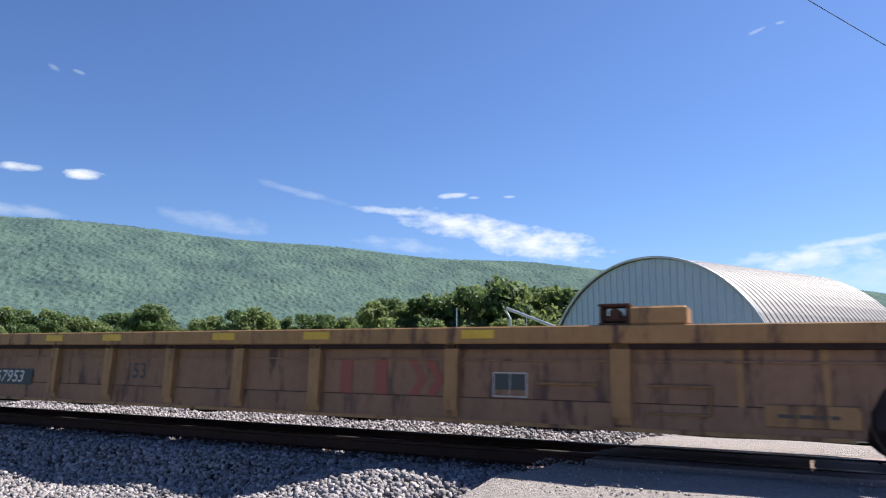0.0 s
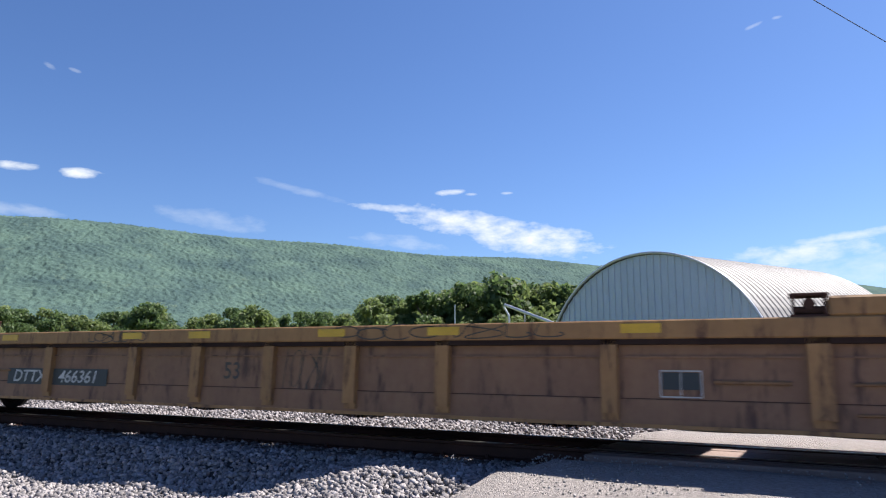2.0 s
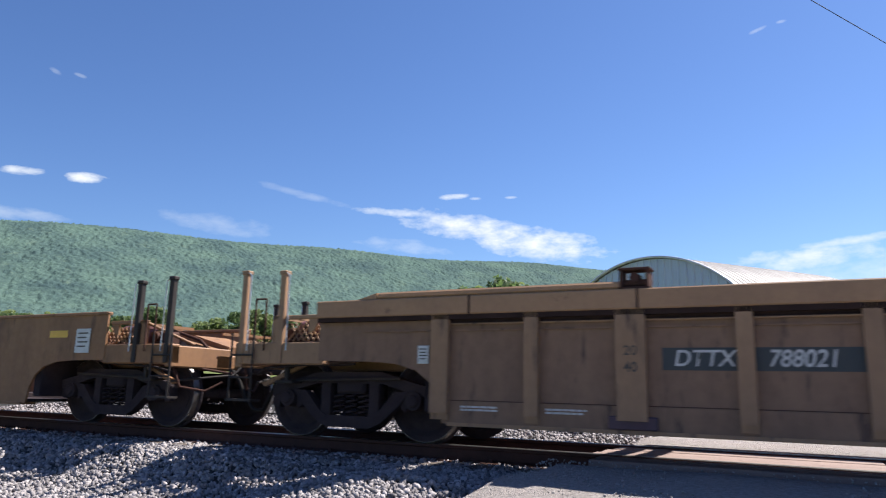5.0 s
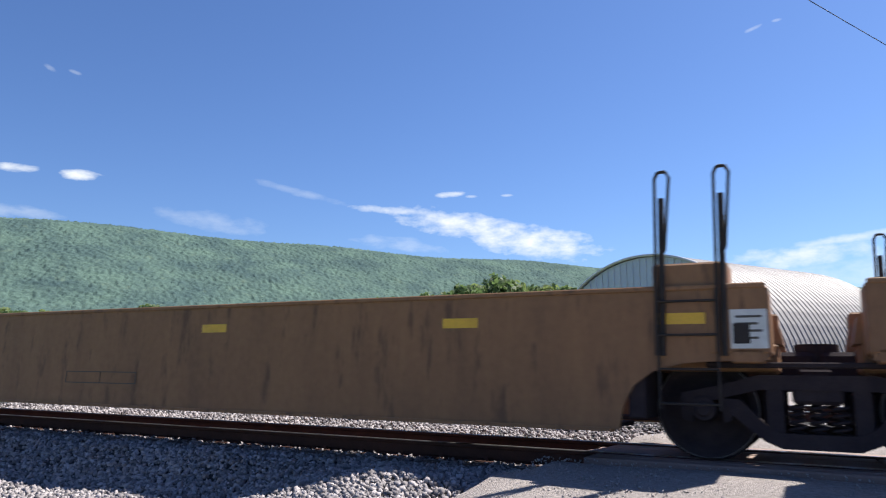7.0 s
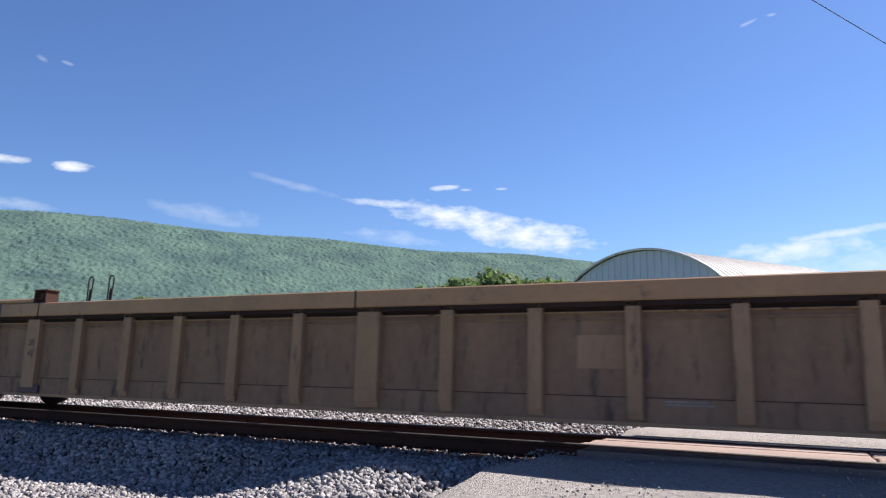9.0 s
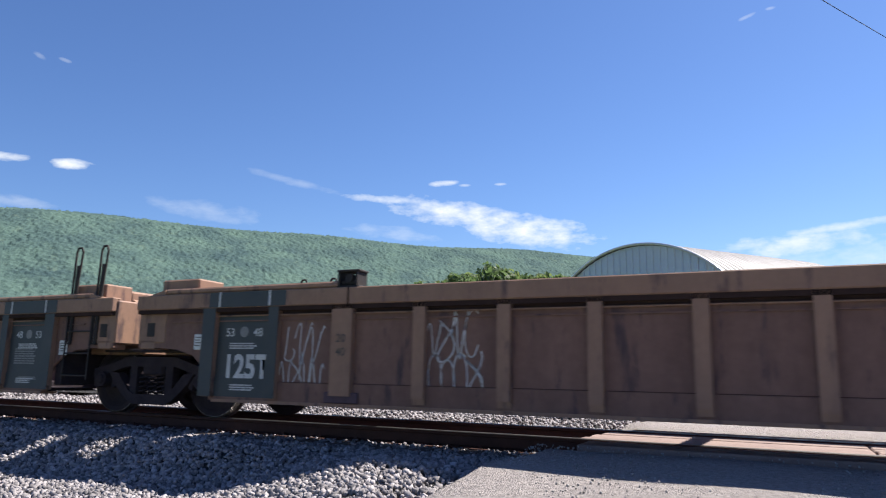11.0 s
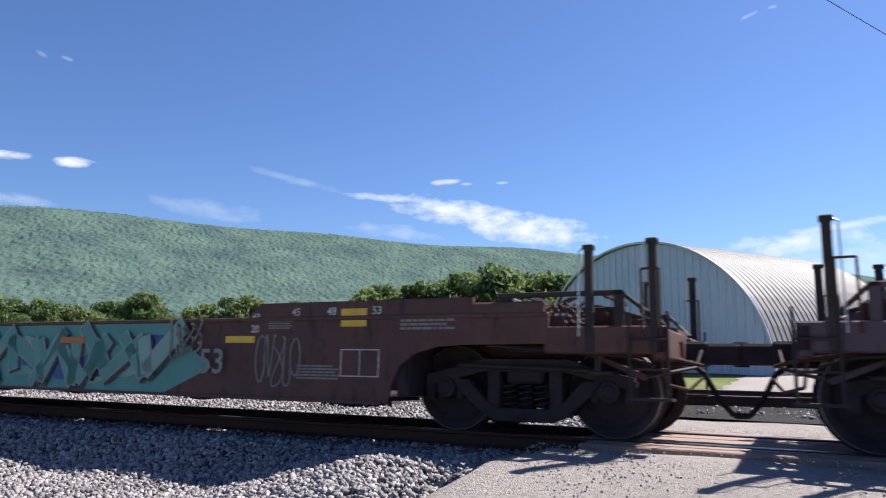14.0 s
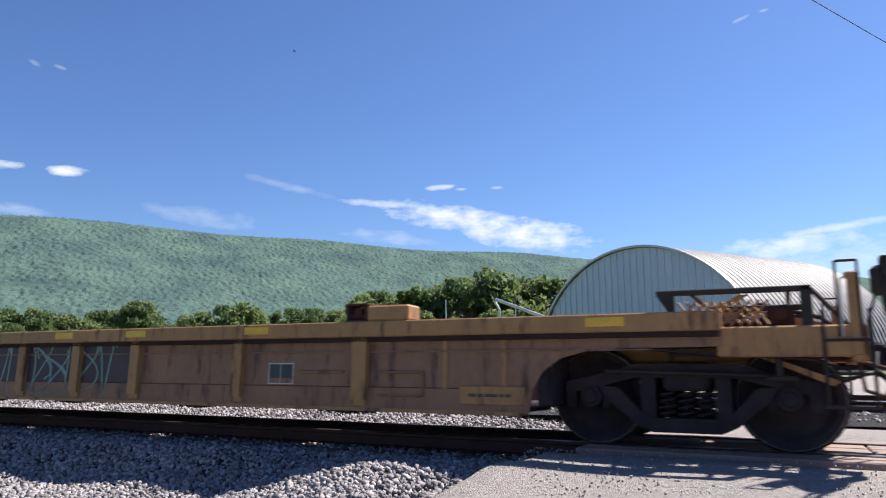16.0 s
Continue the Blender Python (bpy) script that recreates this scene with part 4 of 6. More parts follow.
def free_end(unit, s, c):
    """The open end of a car: sill, walkway, ladder, posts, coupler, truck. s: which end."""
    top, body = c["top"], c["paint"]
    xe = c["xe"]
    sill = 1.10 if c["tall"] else 1.08
    part("end_floor", Geo().box(s * 7.75, s * 10.5, -0.62, 0.62, 0.80, 1.0, 0.02).box(s * 7.86, s * 8.6, -0.5, 0.5, 1.0, 1.2, 0.02), body, unit)
    # dark steel instead of body paint: arch shade put into the bulkhead's colour
    part("well_bulkhead", Geo().box(s * 7.7, s * 7.85, -1.38, 1.38, 0.36, 1.1, 0.01), STEEL, unit, "dark inner bulkhead, arch shade in its colour")
    part("end_deck", Geo().prism([(s * 8.6, 0.98), (s * 8.6, sill + 0.22), (s * 9.5, sill + 0.16), (s * 10.35, sill - 0.02), (s * 10.35, 0.9)], -0.5, 0.5), body, unit)
    for f in (-1, 1):
        part("end_sill", Geo().box(s * (xe - 0.05), s * 10.5, f * 1.42, f * 1.28, sill - 0.26, sill, 0.015).box(s * 10.38, s * 10.5, f * 1.42, f * 0.3, sill - 0.3, sill - 0.02, 0.015), body, unit)
        g = Geo()
        for k in range(9):
            x = 9.35 + k * 0.115
            g.box(s * x, s * (x + 0.03), f * 1.27, f * 0.62, sill - 0.02, sill + 0.005)
        for k in range(3):
            y = 0.66 + k * 0.28
            g.box(s * 9.3, s * 10.4, f * y, f * (y + 0.02), sill - 0.035, sill - 0.015)
        part("walkway", g, DARK, unit, "open steel walkway grating")
        # low frame over the walkway
        a, b = (8.85, 10.12) if not c["tall"] else (xe + 0.03, 9.95)
        g = Geo().box(s * a, s * b, f * 1.40, f * 1.34, 1.37, 1.42, 0.008).box(s * (a + 0.4), s * (b - 0.05), f * 1.1, f * 1.04, 1.24, 1.29, 0.008)
        g.box(s * (b - 0.09), s * b, f * 1.40, f * 1.33, sill - 0.1, 1.42, 0.008)
        g.prism([(s * a, 1.38), (s * (a + 0.16), 1.38), (s * (a + 0.16), 1.22), (s * (a + 0.1), 1.22)], f * 1.36, f * 1.39)
        g.box(s * (a + 0.3), s * (a + 0.34), f * 1.38, f * 0.4, 1.36, 1.40).box(s * (b - 0.2), s * (b - 0.16), f * 1.38, f * 0.4, 1.36, 1.40)
        g.cyl((s * b, f * 1.36, 1.38), (s * (b + 0.3), f * 0.8, sill + 0.02), 0.022, n=6)
        part("end_frame", g, body if c["tall"] else DARK, unit)
        # ladder and step
        g = Geo()
        for x in (10.18, 10.52):
            g.cyl((s * x, f * 1.45, 0.42), (s * x, f * 1.45, sill + 0.12), 0.014, n=6)
        for z in (0.42, 0.68, 0.95):
            g.cyl((s * 10.18, f * 1.45, z), (s * 10.52, f * 1.45, z), 0.013, n=6)
        g.box(s * 10.15, s * 10.55, f * 1.47, f * 1.3, 0.40, 0.425)
        part("ladder", g, DARK, unit, "steel ladder with step")
        hx = 10.02 if c["tall"] else 10.3
        part("handrail", Geo().tube([(s * hx, f * 1.45, sill - 0.1), (s * hx, f * 1.45, sill + 0.52), (s * (hx + 0.16), f * 1.45, sill + 0.52), (s * (hx + 0.16), f * 1.45, sill - 0.1)], 0.012, n=6), RAILSIDE, unit, "thin looped handrail")
        part("brake_pipe", Geo().tube([(s * 8.7, f * 1.25, 0.9), (s * 9.5, f * 1.3, 0.84), (s * 10.1, f * 1.3, 0.8), (s * 10.35, f * 1.15, 0.72)], 0.016, n=6), STEEL, unit)
        if c["posts"]:
            for x, z in [(q, c["posts"] + 0.03 * k) for k, q in enumerate(c["post_x"])]:
                g = Geo().box(s * (x - 0.04), s * (x + 0.04), f * 1.44, f * 1.36, sill - 0.25, z, 0.008)
                g.box(s * (x - 0.055), s * (x + 0.055), f * 1.45, f * 1.35, z - 0.04, z + 0.01, 0.01)
                post = part("guide_post", g, DARK if c["dark_posts"] else body, unit, "upright steel container guide post")
                rod = Geo().tube([(s * (x - 0.1), f * 1.43, sill - 0.1), (s * (x - 0.09), f * 1.43, z - 0.05), (s * (x - 0.02), f * 1.43, z)], 0.009, n=5)
                part("guide_rod", rod, GALV, post, "thin worn bright rod")
    g = Geo().box(s * 10.3, s * 10.72, -0.17, 0.17, 0.74, 1.0, 0.03).box(s * 10.65, s * 11.03, -0.10, 0.12, 0.76, 0.98, 0.03)
    g.box(s * 10.92, s * 11.10, -0.02, 0.16, 0.74, 1.0, 0.04)
    part("coupler", g, STEEL, unit, "rusty knuckle coupler")
    pts = [(s * 10.55, -0.34, 0.78), (s * 10.7, -0.36, 0.66), (s * 10.82, -0.34, 0.42), (s * 10.95, -0.3, 0.26), (s * 11.08, -0.28, 0.25)]
    part("air_hose", Geo().tube(pts, 0.028, n=8), RUBBER, unit, "black rubber air hose")
    g = Geo().cyl((s * 10.3, -1.2, 0.62), (s * 10.62, -0.4, 0.72), 0.018, n=6).cyl((s * 10.62, -0.4, 0.72), (s * 10.66, -0.2, 0.9), 0.018, n=6)
    part("uncoupling_lever", g, DARK, unit)
    g = Geo().cyl((s * 9.3, -0.95, 0.98), (s * 10.1, -0.95, 0.98), 0.12, n=12).cyl((s * 9.45, -0.6, 1.12), (s * 9.9, -0.75, 1.14), 0.1, n=12)
    g.tube([(s * 8.9, -1.15, 0.86), (s * 9.4, -1.2, 0.84), (s * 10.2, -1.1, 0.9)], 0.018)
    part("brake_cylinder", g, STEEL, unit)
    if c["tall"]:
        tank = part("air_reservoir", Geo().cyl((s * 9.22, -1.08, 1.26), (s * 9.72, -1.08, 1.26), 0.12, n=16), P["maroon"], unit, "rusty red-brown air reservoir")
        for x in (9.32, 9.62):
            part("strap", Geo().cyl((s * (x - 0.02), -1.08, 1.26), (s * (x + 0.02), -1.08, 1.26), 0.128, n=16), DARK, tank)
    part("valve_block", Geo().box(s * 9.75, s * 9.98, -1.1, -0.8, sill + 0.01, sill + 0.2, 0.03).cyl((s * 9.86, -1.16, sill + 0.12), (s * 9.86, -1.08, sill + 0.12), 0.06, n=10), RAILSIDE, unit, "rusty valve block")
    for f in (-1, 1):
        # plate added to keep sunlight off the truck below
        part("truck_cover", Geo().box(s * 7.8, s * 9.4, f * 1.27, f * 0.6, 0.93, 0.97, 0.008).box(s * 7.8, s * 7.84, f * 1.38, f * 0.6, 0.5, 0.93), STEEL, unit, "dark plate added over the truck to shade it")
        g = Geo()
        lo, hi = 9.02, 9.62
        for k in range(9):
            x = lo + k * 0.075
            g.tube([(s * x, f * 1.30, sill + 0.02), (s * (x + 0.16), f * 1.26, sill + 0.24)], 0.011, n=4)
            g.tube([(s * (x + 0.16), f * 1.30, sill + 0.02), (s * x, f * 1.26, sill + 0.24)], 0.011, n=4)
        part("tread_screen", g, body, unit, "diamond mesh safety screen")
    part("draft_hood", Geo().prism([(s * 9.3, 1.0), (s * 9.3, 1.34), (s * 9.75, 1.30), (s * 10.45, 1.12), (s * 10.45, 0.98)], -0.34, 0.34), body, unit, "sloping hood over the draft gear")
    part("brace", Geo().prism([(s * 8.9, 1.02), (s * 8.98, 1.02), (s * 9.62, 1.38), (s * 9.54, 1.38)], -1.2, -1.14).prism([(s * 9.5, 0.9), (s * 9.58, 0.9), (s * 10.3, 0.62), (s * 10.24, 0.58)], -1.12, -1.07), body, unit)
    pipes = Geo().tube([(s * 9.6, -1.18, 0.92), (s * 10.0, -1.22, 0.84), (s * 10.45, -0.9, 0.8), (s * 10.7, -0.5, 0.74)], 0.02)
    pipes.tube([(s * 9.2, -0.75, 1.02), (s * 9.7, -0.7, 1.34), (s * 10.2, -0.66, 1.2), (s * 10.5, -0.6, 0.95)], 0.022)
    pipes.tube([(s * 10.42, -1.3, 0.82), (s * 10.46, -1.2, 0.55), (s * 10.62, -0.9, 0.5), (s * 10.72, -0.7, 0.62)], 0.016)
    part("train_pipe", pipes, RAILSIDE, unit, "bent rusty brake pipes")
    part("brake_rigging", Geo().box(s * 9.72, s * 9.98, -1.25, -0.7, 0.62, 0.66, 0.01).box(s * 9.8, s * 9.86, -1.24, -1.18, 0.62, 0.95, 0.01).cyl((s * 8.3, -1.12, 0.7), (s * 9.9, -1.12, 0.66), 0.02, n=6), DARK, unit)
    truck(unit, s * 9.02)


def shared_end(unit, s, c, with_truck):
    """The end of a car that rests on a truck which it shares with the next one."""
    body = c["paint"]
    for f in (-1, 1):
        y0, y1 = f * 1.44, f * 0.95
        part("end_block", Geo().box(s * 8.42, s * 8.92, y0, y1, 0.93, 1.52, 0.02).box(s * 7.95, s * 8.6, f * 1.40, y1, 1.5, 1.76, 0.02).box(s * 8.6, s * 8.86, y0, f * 1.2, 0.86, 0.98, 0.01), body, unit)
        # solid dark box stands in for the shade inside the slot
        part("block_slot", Geo().box(s * 8.62, s * 8.76, f * 1.447, f * 1.43, 1.02, 1.2, 0.02), DARK, unit, "dark box for the shaded slot")
        g = Geo().box(s * 8.2, s * 8.5, f * 0.9, f * 0.35, 1.1, 1.72, 0.03).prism([(s * 8.5, 1.1), (s * 9.0, 1.05), (s * 8.95, 1.3), (s * 8.5, 1.6)], f * 0.85, f * 0.4)
        part("cone_beam", g, body, unit)
        if s > 0 and f < 0:
            for x in (7.98, 8.5):
                loop_post(unit, x, -1.47, 0.92, c["loop"])
        if s < 0 and f > 0:
            for x in (-8.6, -8.0):
                loop_post(unit, x, 1.47, 0.92, c["loop"] - 0.14)
        if with_truck:
            g = Geo()
            for z in (0.5, 0.8, 1.1, 1.4):
                g.cyl((8.0, f * 1.49, z), (8.5, f * 1.49, z), 0.012, n=5)
            for x in (8.0, 8.5):
                g.cyl((x, f * 1.49, 0.45), (x, f * 1.49, 1.5), 0.013, n=5)
            part("ladder", g, DARK, unit, "steel ladder")
    part("end_floor", Geo().box(s * 7.75, s * 8.95, -0.95, 0.95, 0.80, 1.05, 0.02), body, unit)
    # bulkhead coloured dark for the shade inside the arch
    part("well_bulkhead", Geo().box(s * 7.7, s * 7.85, -1.38, 1.38, 0.36, 1.4, 0.01), STEEL, unit, "dark inner bulkhead, arch shade in its colour")
    part("connector", Geo().box(s * 8.9, s * 9.26, -0.2, 0.2, 0.72, 1.02, 0.04).cyl((s * 9.24, 0, 0.7), (s * 9.24, 0, 1.1), 0.17, n=14), STEEL, unit, "articulated connector")
    if with_truck:
        truck(unit, s * 9.24, 1.86)
        g = Geo().box(8.35, 10.1, -1.12, -1.02, 0.83, 0.88, 0.01)
        part("side_bearing", g, STEEL, unit)


def well_car(center, label, c, ends):
    """An empty container well car. ends: "free" or "shared", left and right."""
    u = root("well_car", pose(center, TRACK_Y, TRACK_Z, CANT), label, "well car", "cars of the train")
    TRAIN.append((u, center))
    top, zb, body = c["top"], c["low"], c["paint"]
    chord = c["chord"]
    half = [c["xe"] if e == "free" else 8.9 for e in ends]
    ch = 0.19 if c["tall"] else 0.17
    for f in (-1, 1):
        def flip(a, b):
            return (a, b) if f < 0 else (-b, -a)
        y0, y1 = flip(FACE, FACE + 0.03)
        part("side_sheet", Geo().prism(side_poly(zb, top - 0.02, half), y0, y1), c["sheet"], u)
        if c["ribs"]:
            y0, y1 = flip(FACE - 0.09, FACE + 0.06)
            part("top_chord", Geo().box(-half[0], half[1], y0, y1, top - ch, top, 0.012), chord, u)
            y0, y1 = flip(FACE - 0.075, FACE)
            # strip coloured for the shade and grime under the chord
            part("chord_lip", Geo().box(-half[0] + 0.02, half[1] - 0.02, y0, y1, top - ch - 0.05, top - ch), LIP, u, "dark grimy lip under the chord, shade in its colour")
            y0, y1 = flip(FACE - 0.022, FACE)
            part("ledge", Geo().box(-half[0] + 0.6, half[1] - 0.6, y0, y1, top - ch - 0.165, top - ch - 0.15), c["sheet"], u)
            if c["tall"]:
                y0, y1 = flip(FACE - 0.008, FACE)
                # shade of the recess, put into the board's dark colour
                part("shade_board", Geo().box(-7.6, 7.6, y0, y1, top - ch - 0.085, top - ch - 0.04), LIP, u, "dark board with the recess shade in its colour")
                y0, y1 = flip(FACE - 0.045, FACE - 0.02)
                part("air_pipe", Geo().box(-7.6, 7.6, y0, y1, top - ch - 0.105, top - ch - 0.088, 0.006), body, u, "thin pipe under the chord")
                for x in (-7.3, -5.6, -0.18, 5.6, 7.2):
                    y0, y1 = flip(FACE - 0.0935, FACE - 0.088)
                    part("chord_joint", Geo().box(x, x + 0.022, y0, y1, top - ch, top), LIP, u, "dark joint in the chord")
            y0, y1 = flip(FACE - 0.012, FACE)
            part("lower_sill", Geo().box(-7.58, 7.58, y0, y1, zb, zb + 0.23, 0.004), c["sheet"], u)
            y0, y1 = flip(FACE - 0.006, FACE)
            part("seam", Geo().box(-7.58, 7.58, y0, y1, zb + 0.231, zb + 0.238), RAILSIDE, u, "dark grimy seam")
        else:
            y0, y1 = flip(FACE - 0.02, FACE + 0.08)
            part("top_chord", Geo().box(-half[0], half[1], y0, y1, top - 0.05, top, 0.01), chord, u)
        y0, y1 = flip(FACE - 0.03, FACE + 0.22)
        part("bottom_flange", Geo().box(-7.55, 7.55, y0, y1, zb - 0.02, zb + 0.015), body, u)
        turn = pose(0, 0, 0, 0, 0, 0 if f < 0 else 180)
        for x, w in c["ribs"]:
            key = ("rib", w, top, zb, body.name)
            if key not in SHARED:
                SHARED[key] = rib_geo(w, top - ch + 0.002, zb + 0.04)().mesh("rib", body)
            part("rib", SHARED[key], None, u, at=pose(x, 0, 0) @ turn)
        if c["tall"] and c["ribs"]:
            for s in (-1, 1):
                y0, y1 = flip(FACE - 0.05, FACE - 0.012)
                part("jacking_pad", Geo().box(s * 5.45, s * 5.89, y0, y1, zb + 0.02, zb + 0.14, 0.01), P["black"], u, "dark greasy jacking pad")
        if c["cover"]:
            for s in (-1, 1):
                y0, y1 = flip(FACE - 0.07, FACE + 0.24)
                e = c["cover"]
                part("chord_cover", Geo().box(s * 5.74, s * e, y0, y1, top + 0.002, top + 0.075, 0.02).prism([(s * e, top + 0.004), (s * (e + 0.25), top + 0.004), (s * e, top + 0.07)], y0, y1), chord, u)
        for s in (-1, 1):
            if c["lock"]:
                me = shared("container_lock", DARK if c["lock"] > 1 else RAILSIDE, lock_block_geo if c["lock"] == 3 else lock_geo)
                part("container_lock", me, None, u, "rusty container lock", at=pose(s * (5.62 if c["tall"] else 5.67), 0, top) @ turn)
            if c["block"]:
                y0, y1 = flip(FACE - 0.08, FACE + 0.2)
                part("stop_block", Geo().box(s * 5.81, s * 6.32, y0, y1, top, top + 0.17, 0.02), body, u)
    # floor: side ledges and cross bearers, open between them
    fl = Geo()
    if c["closed"]:
        for a in np.arange(-7.6, 7.5, 2.55):
            fl.box(a, a + 2.2, -1.4, 1.4, zb + 0.03, zb + 0.08)
    for s in (-1, 1):
        fl.box(-7.6, 7.6, s * 1.4, s * 0.66, zb + 0.02, zb + 0.06)
    part("well_floor", fl, STEEL, u, "dirty steel well floor")
    for x in (-5.9, -5.6, -2.0, 0.0, 2.0, 5.6, 5.9):
        part("cross_bearer", shared("cross_bearer", STEEL, lambda: Geo().box(-0.09, 0.09, -1.4, 1.4, 0.30, 0.42, 0.01)), None, u, at=pose(x, 0, zb - 0.29))
    for s, e in ((-1, ends[0]), (1, ends[1])):
        if e == "free":
            free_end(u, s, c)
        else:
            shared_end(u, s, c, s > 0)
    return u


RIB_X = (0.95, 1.90, 2.84, 3.75, 4.70, 5.67, 6.63, 7.63)


def regular(wide, first=0):
    out = [(0.0, 0.28 if wide else 0.13)]
    for i in range(1, 9):
        w = 0.27 if i == 6 else 0.2 if i == 8 else 0.14
        x = first if first and i == 1 else RIB_X[i - 1]
        out += [(x, w), (-x, w)]
    return out


P = PAINT
TALL = dict(loop=2.62, sheet=P["grime"], top=1.55, low=0.255, tall=True, paint=P["tan"], chord=P["tanchord"], ribs=regular(True), cover=8.42, lock=1, block=False, posts=1.95, post_x=(9.8, 10.4), dark_posts=True, xe=9.22, closed=False)
LOW = dict(sheet=P["ochre"], top=1.215, low=0.28, tall=False, paint=P["yellow"], chord=P["yellow"], ribs=[(x, 0.15) for x in (0, 1.15, -1.15, 2.28, -2.28, 4.0, -4.0)] + [(5.72, 0.18), (-5.72, 0.18)], cover=0, lock=1, block=True, posts=1.5, post_x=(10.42,), dark_posts=False, xe=9.4, closed=True)
SOOTY = dict(TALL, loop=2.28, sheet=P["soot"], paint=P["umber"], chord=P["umber"], posts=1.58)
BLACK = dict(TALL, sheet=P["black"], paint=P["black"], chord=P["black"], lock=2, posts=1.52)
DARKCAR = dict(TALL, sheet=P["black"], top=1.475, paint=P["black"], chord=P["maroon"], lock=3, cover=0, post_x=(9.6, 10.22), ribs=[(0, 0.2)] + [(s * x, 0.17) for x in (1.45, 2.95, 4.35, 5.68, 7.66) for s in (-1, 1)])
SMOOTH = dict(TALL, sheet=P["orange"], paint=P["orange"], chord=P["orange"], ribs=[], cover=0, lock=0)
MURAL = dict(LOW, sheet=P["rust"], top=1.22, paint=P["rust"], chord=P["rust"], ribs=[], block=False, lock=0, posts=1.85, post_x=(9.8, 10.4), dark_posts=True)
LOOSE, JOINED = ("free", "free"), ("shared", "shared")


def stencil_end(u, s, ton, seed):
    """The black stencil panel near a shared end."""
    a, b = sorted((s * 6.70, s * 7.53))
    part("stencil_panel", Geo().box(a, b, FACE - 0.016, FACE - 0.0125, 0.30, 0.52).box(a, b, FACE - 0.004, FACE, 0.52, 1.36), PANEL, u, "black painted stencil panel")
    for x, w in ((s * 6.63, 0.14), (s * 7.63, 0.2)):
        part("stencil_panel", Geo().box(x - w / 2 - 0.001, x + w / 2 + 0.001, FACE - 0.079, FACE - 0.0755, 0.30, 1.358), PANEL, u, "black painted rib face")
    part("chord_panel", Geo().box(a - 0.1, b + 0.25, FACE - 0.094, FACE - 0.0905, 1.365, 1.545), PANEL, u, "black painted band")
    for x in (a + 0.06, b + 0.0):
        strip(u, x, x + 0.03, 1.37, 1.55, WHITEP, "tick", FACE - 0.1)
    m = (a + b) / 2
    if ton:
        write(u, "125T", s * 7.06, 0.64, 0.28, WHITEP, FACE - 0.008, 0.86, "white stencilled lettering", bold=0.035)
    else:
        bars(u, a + 0.14, b - 0.2, 0.86, 0.02, 7, GREYP if seed % 2 == 0 else WHITEP, FACE - 0.008, seed)
    write(u, "53" if s < 0 else "48", a + 0.2, 1.06, 0.10, WHITEP, FACE - 0.008)
    write(u, "48" if s < 0 else "53", b - 0.2, 1.06, 0.10, WHITEP, FACE - 0.008)
    part("round_seal", Geo().cyl((m, FACE - 0.008, 1.07), (m, FACE - 0.005, 1.07), 0.065, n=18), GREYP, u, "faded round seal")
    bars(u, a + 0.2, b - 0.2, 0.93, 0.016, 3, WHITEP, FACE - 0.008, seed + 1)
    bars(u, a + 0.25, b - 0.2, 0.44, 0.016, 3, WHITEP, FACE - 0.02, seed + 2)


def dress_tall(u, seed, number="", nx=0.0, black=False, big=True, nz=0.985):
    """Stencils, plates and strips that the high-sided cars carry."""
    r = random.Random(seed)
    if number:
        strip(u, nx - 0.75, nx + 0.85, nz - 0.1, nz + 0.1, PANEL, "number_board", FACE - 0.004, "faded dark band behind the car number")
        write(u, "DTTX", nx - 0.40, nz, 0.145, WHITEP, FACE - 0.008, 0.95, "white reporting mark", slant=0.2)
        write(u, number, nx + 0.38, nz, 0.145, WHITEP, FACE - 0.008, 0.88, "white car number", slant=0.2)
    if big:
        write(u, "53", 6.25, 0.84, 0.30, DARKP, label="large stencilled figures")
        for s in (-1, 1):
            write(u, "20", s * 5.67, 0.98, 0.09, WHITEP if black else DARKP, FACE - 0.08)
            write(u, "40", s * 5.67, 0.83, 0.09, WHITEP if black else DARKP, FACE - 0.08)
    for x in (3.3, 7.2):
        bars(u, x - 0.2, x + 0.2, 0.46, 0.016, 2, WHITEP if black else GREYP, FACE - 0.017, seed + int(x))
    part("data_plate", Geo().box(2.3, 2.74, FACE - 0.005, FACE - 0.002, 0.74, 1.05), P["black"] if black else P["umber"] if seed > 30 else P["tan"], u, "faded printed data panel")
    if black:
        placard(u, 7.4, 0.62, 0.2, 0.24)
        return
    placard(u, -7.85, 0.95, 0.13, 0.19)
    placard(u, 7.9, 0.88, 0.17, 0.2)
    if seed % 3 and seed < 30:
        outline(u, 6.95, 0.72, 0.36, 0.26, WHITEP)


def outline(u, x, z, w, h, material, fill=True):
    """A stencilled service box with a frame and dark fields."""
    g = Geo()
    for x0, x1, z0, z1 in ((x - w / 2, x + w / 2, z + h / 2 - 0.012, z + h / 2), (x - w / 2, x + w / 2, z - h / 2, z - h / 2 + 0.012), (x - w / 2, x - w / 2 + 0.012, z - h / 2, z + h / 2), (x + w / 2 - 0.012, x + w / 2, z - h / 2, z + h / 2), (x - 0.004, x + 0.004, z - h / 2, z + h / 2)):
        g.box(x0, x1, FACE - 0.007, FACE - 0.003, z0, z1)
    part("service_box", g, material, u, "white outlined service stencil")
    if fill:
        strip(u, x - w / 2 + 0.02, x + w / 2 - 0.02, z - h / 2 + 0.07, z + h / 2 - 0.02, PANEL, "stencil_field", FACE - 0.005)


